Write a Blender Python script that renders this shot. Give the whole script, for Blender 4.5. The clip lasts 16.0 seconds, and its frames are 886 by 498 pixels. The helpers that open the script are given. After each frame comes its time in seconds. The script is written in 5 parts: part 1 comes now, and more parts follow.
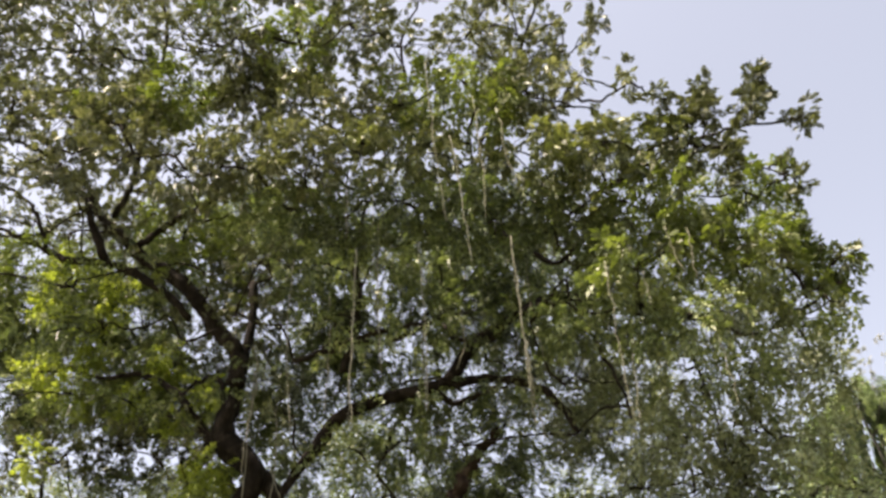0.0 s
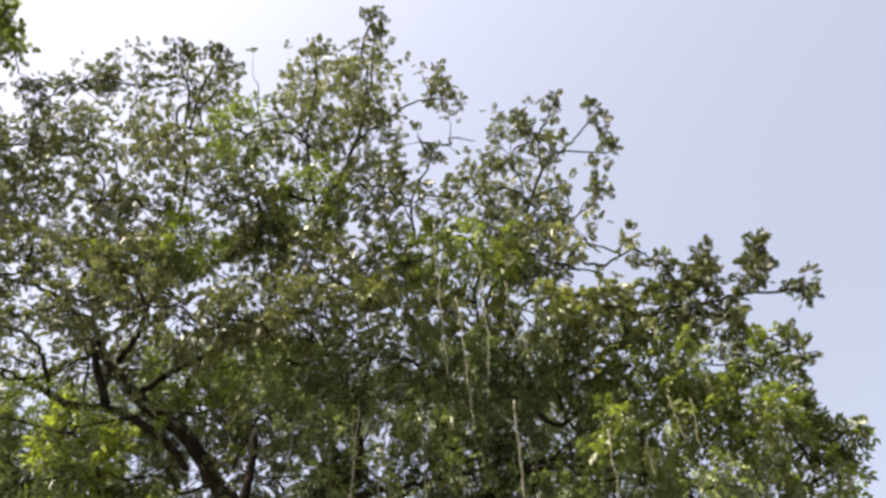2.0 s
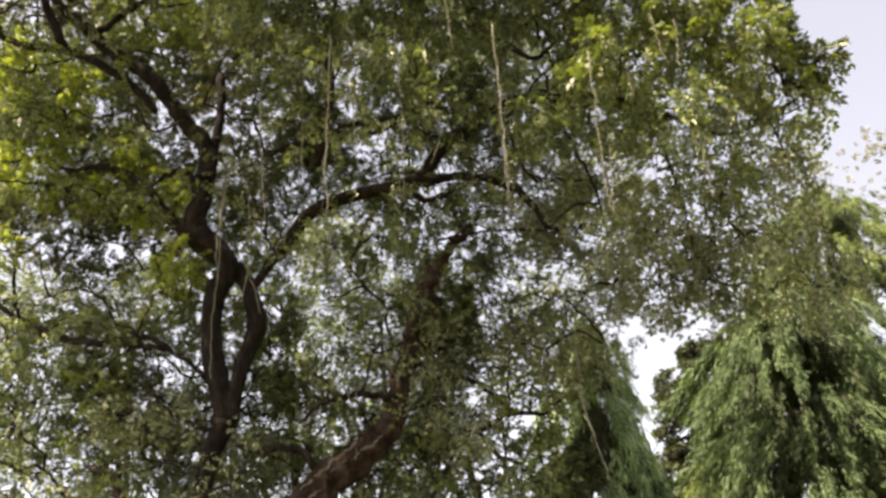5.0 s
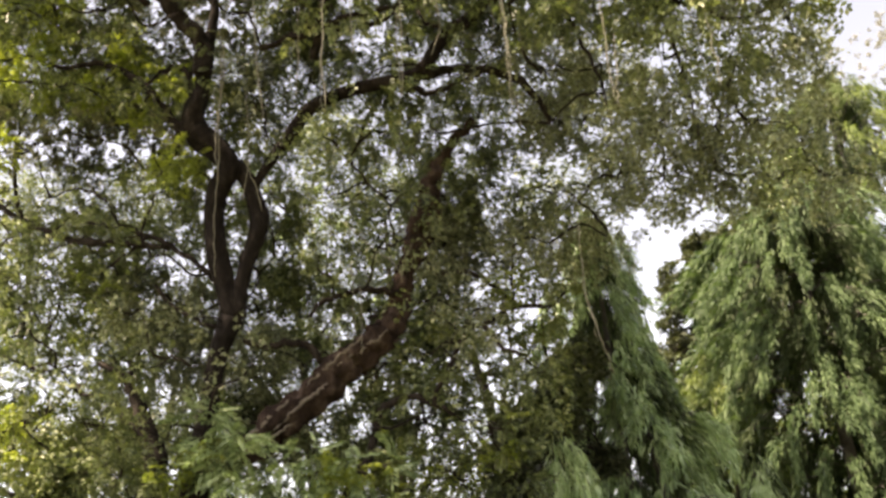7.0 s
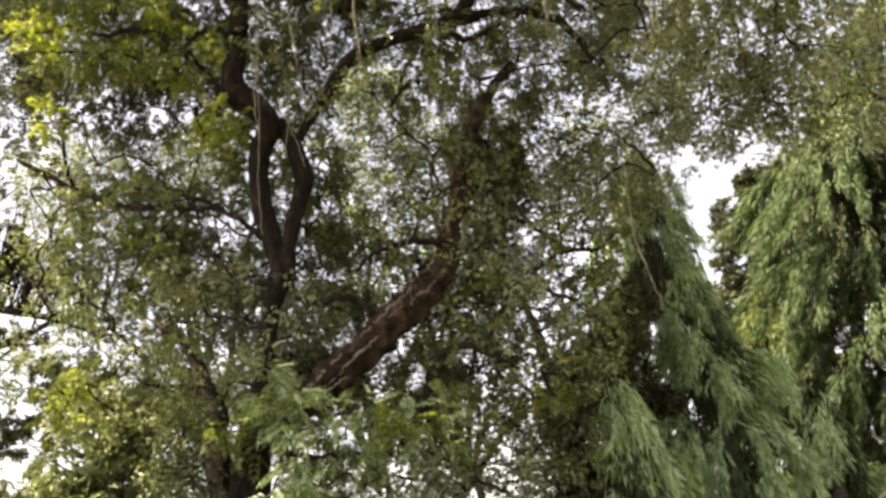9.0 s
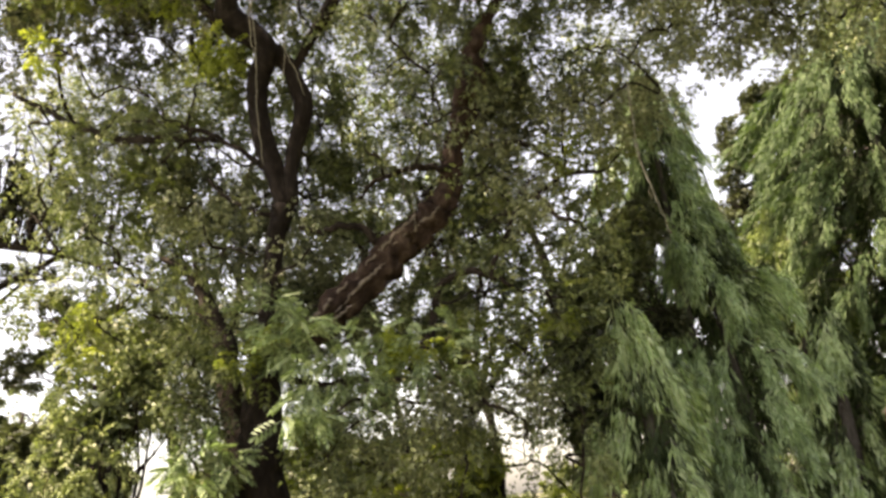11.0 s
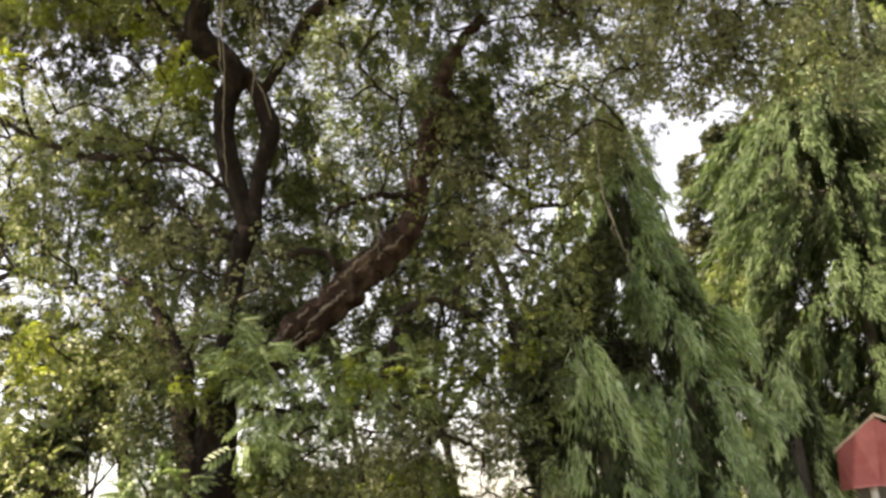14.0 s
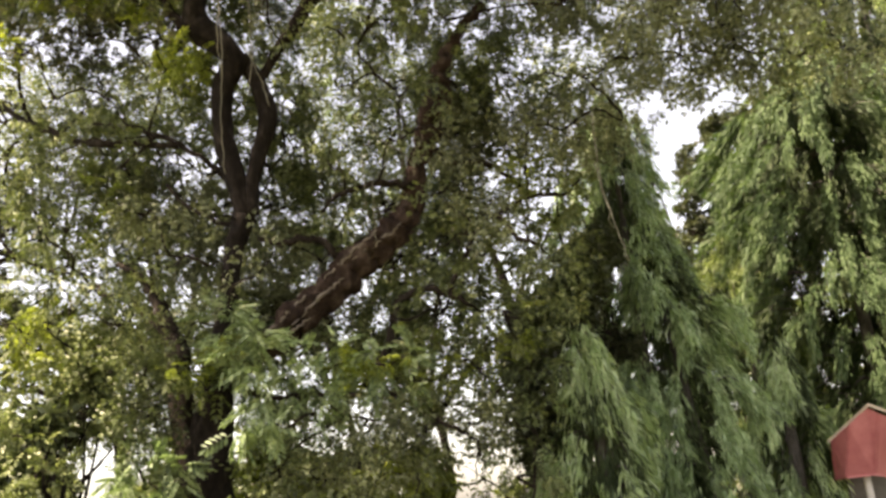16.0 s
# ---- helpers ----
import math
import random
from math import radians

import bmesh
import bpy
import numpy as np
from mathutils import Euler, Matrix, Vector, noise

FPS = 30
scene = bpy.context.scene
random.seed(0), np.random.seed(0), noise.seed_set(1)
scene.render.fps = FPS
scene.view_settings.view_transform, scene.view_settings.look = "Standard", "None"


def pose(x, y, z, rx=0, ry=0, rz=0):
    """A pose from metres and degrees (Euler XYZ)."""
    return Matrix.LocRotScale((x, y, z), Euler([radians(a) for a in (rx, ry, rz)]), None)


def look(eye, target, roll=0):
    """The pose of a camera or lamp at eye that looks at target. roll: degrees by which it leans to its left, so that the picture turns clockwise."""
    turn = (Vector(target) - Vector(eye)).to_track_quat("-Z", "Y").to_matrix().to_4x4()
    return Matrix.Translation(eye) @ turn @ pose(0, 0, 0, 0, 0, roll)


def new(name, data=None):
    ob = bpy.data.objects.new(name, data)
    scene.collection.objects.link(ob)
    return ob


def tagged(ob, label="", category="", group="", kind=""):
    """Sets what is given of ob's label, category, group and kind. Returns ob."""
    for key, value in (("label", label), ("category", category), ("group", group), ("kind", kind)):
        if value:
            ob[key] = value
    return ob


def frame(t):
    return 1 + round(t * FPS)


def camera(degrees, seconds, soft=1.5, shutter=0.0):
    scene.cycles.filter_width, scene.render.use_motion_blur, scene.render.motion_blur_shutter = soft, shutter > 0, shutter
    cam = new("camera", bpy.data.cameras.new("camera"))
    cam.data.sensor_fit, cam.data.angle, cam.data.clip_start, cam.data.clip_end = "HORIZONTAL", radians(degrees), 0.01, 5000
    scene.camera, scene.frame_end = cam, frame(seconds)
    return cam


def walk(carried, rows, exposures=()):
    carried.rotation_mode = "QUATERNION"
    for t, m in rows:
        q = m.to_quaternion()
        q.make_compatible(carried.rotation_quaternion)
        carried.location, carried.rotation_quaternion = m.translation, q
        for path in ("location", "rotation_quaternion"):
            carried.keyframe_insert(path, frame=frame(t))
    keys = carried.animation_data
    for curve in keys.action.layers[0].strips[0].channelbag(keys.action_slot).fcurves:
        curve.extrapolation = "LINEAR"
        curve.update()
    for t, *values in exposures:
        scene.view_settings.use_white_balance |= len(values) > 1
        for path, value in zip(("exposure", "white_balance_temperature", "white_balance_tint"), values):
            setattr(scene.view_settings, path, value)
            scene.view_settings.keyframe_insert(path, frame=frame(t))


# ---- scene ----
# ---- camera and walk ----
cam = camera(52.75, 16.0, soft=3.05)
ROWS = [
    (0, -0.011, 0.111, 1.724, -2.04, 42.01, -4.93),
    (0.5, -0.013, 0.060, 1.729, -2.78, 45.38, -4.48),
    (1, -0.010, -0.001, 1.755, -2.80, 48.21, -4.06),
    (1.5, -0.009, -0.057, 1.765, -2.67, 50.97, -3.44),
    (2, 0.008, -0.063, 1.775, -2.40, 51.12, -3.52),
    (2.5, 0.035, -0.018, 1.763, -2.66, 47.78, -3.18),
    (3, -0.004, 0.111, 1.707, -3.58, 42.03, -3.08),
    (3.5, -0.115, 0.147, 1.651, -5.00, 37.85, -3.57),
    (4, -0.125, 0.205, 1.644, -4.81, 34.31, -4.08),
    (6.5, -0.080, 0.310, 1.641, -2.50, 25.40, -4.96),
    (7, -0.079, 0.342, 1.652, -2.51, 23.25, -5.02),
    (7.5, -0.078, 0.361, 1.658, -2.38, 20.98, -5.16),
    (8, -0.061, 0.370, 1.654, -1.91, 19.96, -5.33),
    (8.5, -0.041, 0.380, 1.652, -0.21, 20.49, -5.98),
    (9, -0.032, 0.402, 1.645, 1.29, 20.45, -6.42),
    (9.5, -0.018, 0.426, 1.648, 2.26, 19.24, -6.89),
    (10, 0.009, 0.444, 1.681, 2.41, 17.32, -7.20),
    (12.5, -0.069, 0.454, 1.618, 2.16, 15.35, -7.60),
    (13, -0.030, 0.462, 1.659, 1.69, 15.89, -7.11),
    (13.5, -0.073, 0.442, 1.662, 0.08, 16.77, -6.85),
    (14, -0.028, 0.432, 1.689, -0.50, 17.15, -6.44),
    (14.5, -0.029, 0.434, 1.646, -0.87, 16.69, -6.11),
    (15, -0.010, 0.431, 1.687, -0.74, 15.80, -6.08),
    (15.5, -0.007, 0.434, 1.685, -0.56, 15.93, -6.10),
    (16, -0.024, 0.424, 1.700, -0.57, 16.31, -6.08),
]
walk(cam, [(t, pose(x, y, z, 0, 0, yaw) @ pose(0, 0, 0, 90 + pitch) @ pose(0, 0, 0, 0, 0, roll)) for t, x, y, z, yaw, pitch, roll in ROWS],
     exposures=[(0.0, 1.66, 7350, 15), (2.5, 1.6, 7000, 14.5), (4.0, 1.76, 7700, 15.5), (6.5, 1.96, 8100, 17.5), (8.0, 2.04, 8200, 17.5), (16.0, 2.02, 8200, 17)])

# ---- sky and sun ----
SUN_UP, SUN_LEFT = 62.0, 120.0   # degrees over the horizon, and to the left of the way ahead
world = bpy.data.worlds.new("sky")
scene.world = world
world.use_nodes = True
wn = world.node_tree
sky = wn.nodes.new("ShaderNodeTexSky")
sky.sky_type, sky.sun_disc = "NISHITA", False
sky.sun_elevation, sky.sun_rotation = radians(SUN_UP), radians(-SUN_LEFT)
sky.air_density, sky.dust_density, sky.ozone_density, sky.altitude = 0.95, 2.5, 1.2, 200
haze = wn.nodes.new("ShaderNodeHueSaturation")
haze.inputs["Saturation"].default_value = 0.58
wn.links.new(sky.outputs[0], haze.inputs["Color"])
wn.links.new(haze.outputs[0], wn.nodes["Background"].inputs[0])
wn.nodes["Background"].inputs[1].default_value = 0.115
sun_data = bpy.data.lights.new("sun", "SUN")
sun_data.energy, sun_data.angle, sun_data.color = 4.0, radians(0.6), (1.0, 0.94, 0.82)
sun = new("sun", sun_data)
sun_way = Vector((-math.sin(radians(SUN_LEFT)) * math.cos(radians(SUN_UP)), math.cos(radians(SUN_LEFT)) * math.cos(radians(SUN_UP)), math.sin(radians(SUN_UP))))
sun.matrix_world = look(sun_way * 60, (0, 0, 0))


# ---- materials ----
def material(name):
    m = bpy.data.materials.new(name)
    m.use_nodes = True
    n = m.node_tree
    return m, n, n.nodes["Principled BSDF"]


def ramp(n, source, stops):
    r = n.nodes.new("ShaderNodeValToRGB")
    while len(r.color_ramp.elements) < len(stops):
        r.color_ramp.elements.new(0.5)
    for e, (at, col) in zip(r.color_ramp.elements, stops):
        e.position, e.color = at, (*col, 1)
    n.links.new(source, r.inputs[0])
    return r


def noise_tex(n, scale, detail=4, rough=0.6, stretch=None):
    c = n.nodes.new("ShaderNodeTexCoord")
    t = n.nodes.new("ShaderNodeTexNoise")
    t.inputs["Scale"].default_value, t.inputs["Detail"].default_value, t.inputs["Roughness"].default_value = scale, detail, rough
    src = c.outputs["Object"]
    if stretch:
        mp = n.nodes.new("ShaderNodeMapping")
        mp.inputs["Scale"].default_value = stretch
        n.links.new(src, mp.inputs[0])
        src = mp.outputs[0]
    n.links.new(src, t.inputs["Vector"])
    return t


def leaf_material(name, stops, glow, through_part=0.42, rough=0.42, patch=0.5, gloss=0.36):
    """Leaves: each leaf its own green, patches of the crown a little yellower; light passes through the blade."""
    m, n, p = material(name)
    g = n.nodes.new("ShaderNodeNewGeometry")
    t = noise_tex(n, patch, 2)
    mix = n.nodes.new("ShaderNodeMath")
    mix.operation = "MULTIPLY_ADD"
    n.links.new(g.outputs["Random Per Island"], mix.inputs[0])
    mix.inputs[1].default_value = 0.62
    sub = n.nodes.new("ShaderNodeMath")
    sub.operation = "MULTIPLY_ADD"
    n.links.new(t.outputs["Fac"], sub.inputs[0])
    sub.inputs[1].default_value, sub.inputs[2].default_value = 1.5, -0.56
    n.links.new(sub.outputs[0], mix.inputs[2])
    r = ramp(n, mix.outputs[0], stops)
    n.links.new(r.outputs[0], p.inputs["Base Color"])
    p.inputs["Roughness"].default_value = rough
    p.inputs["Specular IOR Level"].default_value = gloss
    tr = n.nodes.new("ShaderNodeBsdfTranslucent")
    warm = n.nodes.new("ShaderNodeMix")
    warm.data_type, warm.blend_type = "RGBA", "MULTIPLY"
    warm.inputs[0].default_value = 1.0
    n.links.new(r.outputs[0], warm.inputs[6])
    warm.inputs[7].default_value = (*glow, 1)
    n.links.new(warm.outputs[2], tr.inputs["Color"])
    ms = n.nodes.new("ShaderNodeMixShader")
    ms.inputs[0].default_value = through_part
    n.links.new(p.outputs[0], ms.inputs[1])
    n.links.new(tr.outputs[0], ms.inputs[2])
    n.links.new(ms.outputs[0], n.nodes["Material Output"].inputs[0])
    return m


def bark_material(name, dark, mid, pale, scale=9.0):
    m, n, p = material(name)
    t = noise_tex(n, scale, 8, 0.65, (1, 1, 0.5))
    r = ramp(n, t.outputs["Fac"], [(0.3, dark), (0.52, mid), (0.75, pale)])
    n.links.new(r.outputs[0], p.inputs["Base Color"])
    p.inputs["Roughness"].default_value = 0.92
    p.inputs["Specular IOR Level"].default_value = 0.095
    b = n.nodes.new("ShaderNodeBump")
    b.inputs["Strength"].default_value, b.inputs["Distance"].default_value = 1.0, 0.05
    n.links.new(t.outputs["Fac"], b.inputs["Height"])
    n.links.new(b.outputs[0], p.inputs["Normal"])
    return m


# very dark low stops, here and in LEAF_HIGH, paint shade inside the crown
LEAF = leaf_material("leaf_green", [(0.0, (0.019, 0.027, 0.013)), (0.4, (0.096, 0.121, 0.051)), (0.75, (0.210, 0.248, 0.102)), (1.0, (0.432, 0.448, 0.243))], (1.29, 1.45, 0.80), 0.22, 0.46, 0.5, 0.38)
# in the great crown this yellower tone paints leaves lit from behind
LEAF_YELLOW = leaf_material("leaf_yellow_green", [(0.0, (0.046, 0.059, 0.022)), (0.5, (0.108, 0.129, 0.048)), (1.0, (0.215, 0.239, 0.097))], (1.4, 1.6, 0.5), 0.32, 0.5, 0.5, 0.36)
# bright lime that paints sunlight on shaded shrubs and on backlit leaf patches
LEAF_LIME = leaf_material("leaf_lime", [(0.0, (0.090, 0.115, 0.026)), (0.5, (0.201, 0.245, 0.060)), (1.0, (0.311, 0.356, 0.113))], (1.7, 1.75, 0.7), 0.45, 0.5)
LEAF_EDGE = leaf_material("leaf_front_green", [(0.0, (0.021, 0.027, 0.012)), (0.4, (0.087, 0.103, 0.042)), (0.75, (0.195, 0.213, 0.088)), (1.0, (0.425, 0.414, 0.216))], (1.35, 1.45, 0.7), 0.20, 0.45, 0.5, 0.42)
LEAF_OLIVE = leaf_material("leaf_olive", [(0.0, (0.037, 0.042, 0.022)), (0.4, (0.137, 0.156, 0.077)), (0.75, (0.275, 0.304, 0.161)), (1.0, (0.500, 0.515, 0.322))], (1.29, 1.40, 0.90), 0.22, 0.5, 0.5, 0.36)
# lightened to make up for the shade under the crown
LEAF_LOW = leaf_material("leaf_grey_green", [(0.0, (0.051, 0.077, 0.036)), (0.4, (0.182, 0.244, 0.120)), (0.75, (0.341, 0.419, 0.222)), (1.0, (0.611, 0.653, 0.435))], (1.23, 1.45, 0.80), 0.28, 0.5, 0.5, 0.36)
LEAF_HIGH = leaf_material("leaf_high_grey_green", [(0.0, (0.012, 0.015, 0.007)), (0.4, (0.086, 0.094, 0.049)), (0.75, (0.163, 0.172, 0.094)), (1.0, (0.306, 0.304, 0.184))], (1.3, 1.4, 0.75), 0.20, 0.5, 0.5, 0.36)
# this dark tone also stands in for shaded and silhouetted foliage
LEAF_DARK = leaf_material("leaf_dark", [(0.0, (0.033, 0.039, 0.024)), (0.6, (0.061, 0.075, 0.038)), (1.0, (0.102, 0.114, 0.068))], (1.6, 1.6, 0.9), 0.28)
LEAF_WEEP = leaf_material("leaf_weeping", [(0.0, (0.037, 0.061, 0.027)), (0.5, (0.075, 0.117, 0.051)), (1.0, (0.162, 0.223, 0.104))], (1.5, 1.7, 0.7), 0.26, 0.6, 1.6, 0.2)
# shade inside the tassels, put into a darker copy of the leaf
LEAF_WEEP_INNER_SHADE = leaf_material("leaf_weeping_inner_shade", [(0.0, (0.016, 0.026, 0.011)), (0.5, (0.045, 0.066, 0.028)), (1.0, (0.100, 0.130, 0.060))], (1.5, 1.7, 0.7), 0.2, 0.6, 1.6, 0.2)
# sunlit copy of the weeping leaf, the sunlight set in its colour
LEAF_WEEP_LIT = leaf_material("leaf_weeping_lit", [(0.0, (0.039, 0.058, 0.016)), (0.5, (0.104, 0.146, 0.042)), (1.0, (0.221, 0.273, 0.091))], (1.6, 1.7, 0.6), 0.34, 0.5, 1.6, 0.25)
# two copies paled to make up for the great tree's shade
LEAF_WEEP_LIFTED = leaf_material("leaf_weeping_lifted", [(0.0, (0.042, 0.066, 0.032)), (0.5, (0.243, 0.340, 0.166)), (1.0, (0.460, 0.550, 0.350))], (1.5, 1.7, 0.7), 0.28, 0.42, 1.6, 0.5)
LEAF_WEEP_PALE = leaf_material("leaf_weeping_lifted_pale", [(0.0, (0.039, 0.060, 0.028)), (0.5, (0.280, 0.376, 0.175)), (1.0, (0.500, 0.580, 0.380))], (1.5, 1.7, 0.7), 0.28, 0.40, 1.6, 0.6)
LEAF_PALE = leaf_material("leaf_pale", [(0.0, (0.214, 0.232, 0.171)), (0.6, (0.314, 0.315, 0.271)), (1.0, (0.392, 0.390, 0.356))], (1.2, 1.2, 1.2), 0.5)
BARK = bark_material("bark_brown", (0.007, 0.0056, 0.005), (0.020, 0.016, 0.0136), (0.052, 0.042, 0.036))
BARK_BOUGH = bark_material("bark_bough", (0.008, 0.006, 0.005), (0.024, 0.019, 0.015), (0.060, 0.049, 0.040))
BARK_RED = bark_material("bark_red_brown", (0.012, 0.008, 0.007), (0.042, 0.028, 0.022), (0.135, 0.100, 0.080), 7.0)
BARK_PALE = bark_material("bark_peeling", (0.10, 0.085, 0.07), (0.2, 0.17, 0.14), (0.34, 0.30, 0.25), 14.0)
BARK_GREY = bark_material("bark_grey", (0.04, 0.035, 0.03), (0.10, 0.09, 0.08), (0.2, 0.18, 0.16))
STALK = bark_material("stalk_pale", (0.13, 0.125, 0.09), (0.23, 0.22, 0.165), (0.33, 0.315, 0.25), 20.0)


def ground_material():
    m, n, p = material("dry_grass_ground")
    a, b = noise_tex(n, 0.35, 6), noise_tex(n, 14.0, 8, 0.7)
    r = ramp(n, a.outputs["Fac"], [(0.3, (0.07, 0.08, 0.032)), (0.5, (0.12, 0.12, 0.06)), (0.7, (0.20, 0.175, 0.12))])
    s = ramp(n, b.outputs["Fac"], [(0.3, (0.5, 0.5, 0.45)), (0.7, (1.1, 1.05, 1.0))])
    x = n.nodes.new("ShaderNodeMix")
    x.data_type, x.blend_type = "RGBA", "MULTIPLY"
    x.inputs[0].default_value = 1.0
    n.links.new(r.outputs[0], x.inputs[6])
    n.links.new(s.outputs[0], x.inputs[7])
    n.links.new(x.outputs[2], p.inputs["Base Color"])
    p.inputs["Roughness"].default_value = 0.95
    bump = n.nodes.new("ShaderNodeBump")
    bump.inputs["Distance"].default_value = 0.03
    n.links.new(b.outputs["Fac"], bump.inputs["Height"])
    n.links.new(bump.outputs[0], p.inputs["Normal"])
    return m


def paint_material(name, a, b, scale=3.0, rough=0.6):
    m, n, p = material(name)
    t = noise_tex(n, scale, 8, 0.7)
    r = ramp(n, t.outputs["Fac"], [(0.35, a), (0.65, b)])
    n.links.new(r.outputs[0], p.inputs["Base Color"])
    p.inputs["Roughness"].default_value = rough
    bump = n.nodes.new("ShaderNodeBump")
    bump.inputs["Strength"].default_value, bump.inputs["Distance"].default_value = 0.25, 0.01
    n.links.new(t.outputs["Fac"], bump.inputs["Height"])
    n.links.new(bump.outputs[0], p.inputs["Normal"])
    return m


GROUND = ground_material()
RED_SHEET = paint_material("red_sheet", (0.42, 0.12, 0.125), (0.52, 0.18, 0.18), 5.0, 0.5)
TRIM_PALE = paint_material("pale_trim", (0.42, 0.34, 0.25), (0.55, 0.46, 0.36), 8.0)
POST_PALE = paint_material("pale_post", (0.5, 0.47, 0.43), (0.68, 0.64, 0.6), 8.0)
PANEL_DARK = paint_material("dark_panel", (0.10, 0.09, 0.08), (0.17, 0.15, 0.13), 4.0)


# ---- building blocks ----
def empty(name, at, label="", category="", group="", kind=""):
    ob = new(name)
    ob.location = at
    return tagged(ob, label, category, group, kind)


def world_part(name, mesh, mat, parent, label="", kind=""):
    """A mesh given in world places becomes one part of a thing that stands at parent's place."""
    ob = new(name, mesh)
    if mat:
        mesh.materials.append(mat)
    if parent:
        ob.parent = parent
        root, shift = parent, Vector((0, 0, 0))
        while root:
            shift += root.location
            root = root.parent
        mesh.transform(Matrix.Translation(-shift))
    return tagged(ob, label, "", "", kind)


def raw_mesh(name, verts, quads):
    """A mesh from arrays of places (n, 3) and of four-cornered faces (m, 4)."""
    me = bpy.data.meshes.new(name)
    v, q = np.asarray(verts, np.float32), np.asarray(quads, np.int32)
    me.vertices.add(len(v))
    me.vertices.foreach_set("co", v.ravel())
    me.loops.add(q.size)
    me.loops.foreach_set("vertex_index", q.ravel())
    me.polygons.add(len(q))
    me.polygons.foreach_set("loop_start", np.arange(len(q), dtype=np.int32) * 4)
    me.update(calc_edges=True)
    return me


def smooth_line(points, steps):
    """A Catmull-Rom line through rows of x, y, z, radius."""
    p = np.array([points[0], *points, points[-1]], float)
    p[0] = 2 * p[1] - p[2]
    p[-1] = 2 * p[-2] - p[-3]
    out = []
    for a, b, c, d in zip(p[:-3], p[1:-2], p[2:-1], p[3:]):
        for s in np.linspace(0, 1, steps, endpoint=False):
            out.append(0.5 * (2 * b + (c - a) * s + (2 * a - 5 * b + 4 * c - d) * s**2 + (3 * b - a - 3 * c + d) * s**3))
    out.append(p[-2])
    return np.array(out)


def tube(points, steps=5, sides=10, lumpy=0.10, wander=0.0, seed=0):
    """A tapered, slightly lumpy stem with closed ends: places and four-cornered faces."""
    line = smooth_line(points, steps)
    rng = np.random.RandomState(seed + 7)
    c, r = line[:, :3].copy(), np.maximum(line[:, 3], 0.002)
    if wander:
        w = rng.normal(0, wander, c.shape)
        w[0] = w[-1] = 0
        c += w
    d = np.gradient(c, axis=0)
    d /= np.linalg.norm(d, axis=1, keepdims=True) + 1e-9
    side = np.cross(d, (0.31, 0.9, 0.3))
    side /= np.linalg.norm(side, axis=1, keepdims=True) + 1e-9
    up = np.cross(d, side)
    a = np.arange(sides) / sides * 2 * math.pi
    rough = rng.normal(0, 1, (len(c), sides))
    rough[1:-1] = (rough[:-2] + rough[1:-1] + rough[2:]) / 2.2
    bumps = 1 + lumpy * rough + lumpy * 0.8 * np.sin(a * 3 + 1.0 * seed)[None]
    ring = c[:, None] + (r[:, None] * bumps)[..., None] * (np.cos(a)[None, :, None] * side[:, None] + np.sin(a)[None, :, None] * up[:, None])
    n = len(c)
    verts = np.concatenate([ring.reshape(-1, 3), c[:1], c[-1:]])
    i = np.arange(n - 1)[:, None] * sides
    j, k = np.arange(sides)[None], (np.arange(sides)[None] + 1) % sides
    quads = np.stack([i + j, i + k, i + sides + k, i + sides + j], -1).reshape(-1, 4)
    jj, kk, base, tip, last = j[0], k[0], n * sides, n * sides + 1, (n - 1) * sides
    step = np.arange(0, sides, 2)
    caps = [np.stack([np.full(len(step), base), kk[(step + 1) % sides], kk[step], jj[step]], -1),
            np.stack([np.full(len(step), tip), last + jj[step], last + kk[step], last + kk[(step + 1) % sides]], -1)]
    return verts, np.concatenate([quads, *caps])


def gather(pieces):
    verts, quads, at = [], [], 0
    for v, q in pieces:
        verts.append(v)
        quads.append(q + at)
        at += len(v)
    return np.concatenate(verts), np.concatenate(quads)


def stem(name, points, mat, parent, label="", steps=5, sides=10, lumpy=0.09, wander=0.0, seed=0):
    me = raw_mesh(name, *tube(points, steps, sides, lumpy, wander, seed))
    me.polygons.foreach_set("use_smooth", np.ones(len(me.polygons), bool))
    return world_part(name, me, mat, parent, label)


def blade(length, width, fold=0.25, curl=0.15):
    """One leaflet along +y: six corners and two faces, folded along the midrib and curled at the tip."""
    h, c = width * fold, -length * curl
    v = [(0, 0, 0), (-width / 2, length * 0.3, h), (-width * 0.42, length * 0.68, h + c * 0.5), (0, length, c), (width * 0.42, length * 0.68, h + c * 0.5), (width / 2, length * 0.3, h)]
    return np.array(v, float), np.array([(0, 3, 2, 1), (0, 5, 4, 3)])


def plain_blade(length, width, fold=0.25, curl=0.15):
    """A lighter leaflet of one bent face, for leaves that stay far off."""
    v = [(0, 0, 0), (-width / 2, length * 0.45, width * fold), (0, length, -length * curl), (width / 2, length * 0.45, width * fold)]
    return np.array(v, float), np.array([(0, 3, 2, 1)])


def round_blade(length, width, fold=0.2, curl=0.12):
    """A leaflet that is widest beyond its middle, with a blunt tip."""
    h, c = width * fold, -length * curl
    v = [(0, 0, 0), (-width * 0.3, length * 0.32, h * 0.7), (-width * 0.5, length * 0.72, h + c * 0.5), (0, length, c), (width * 0.5, length * 0.72, h + c * 0.5), (width * 0.3, length * 0.32, h * 0.7)]
    return np.array(v, float), np.array([(0, 3, 2, 1), (0, 5, 4, 3)])


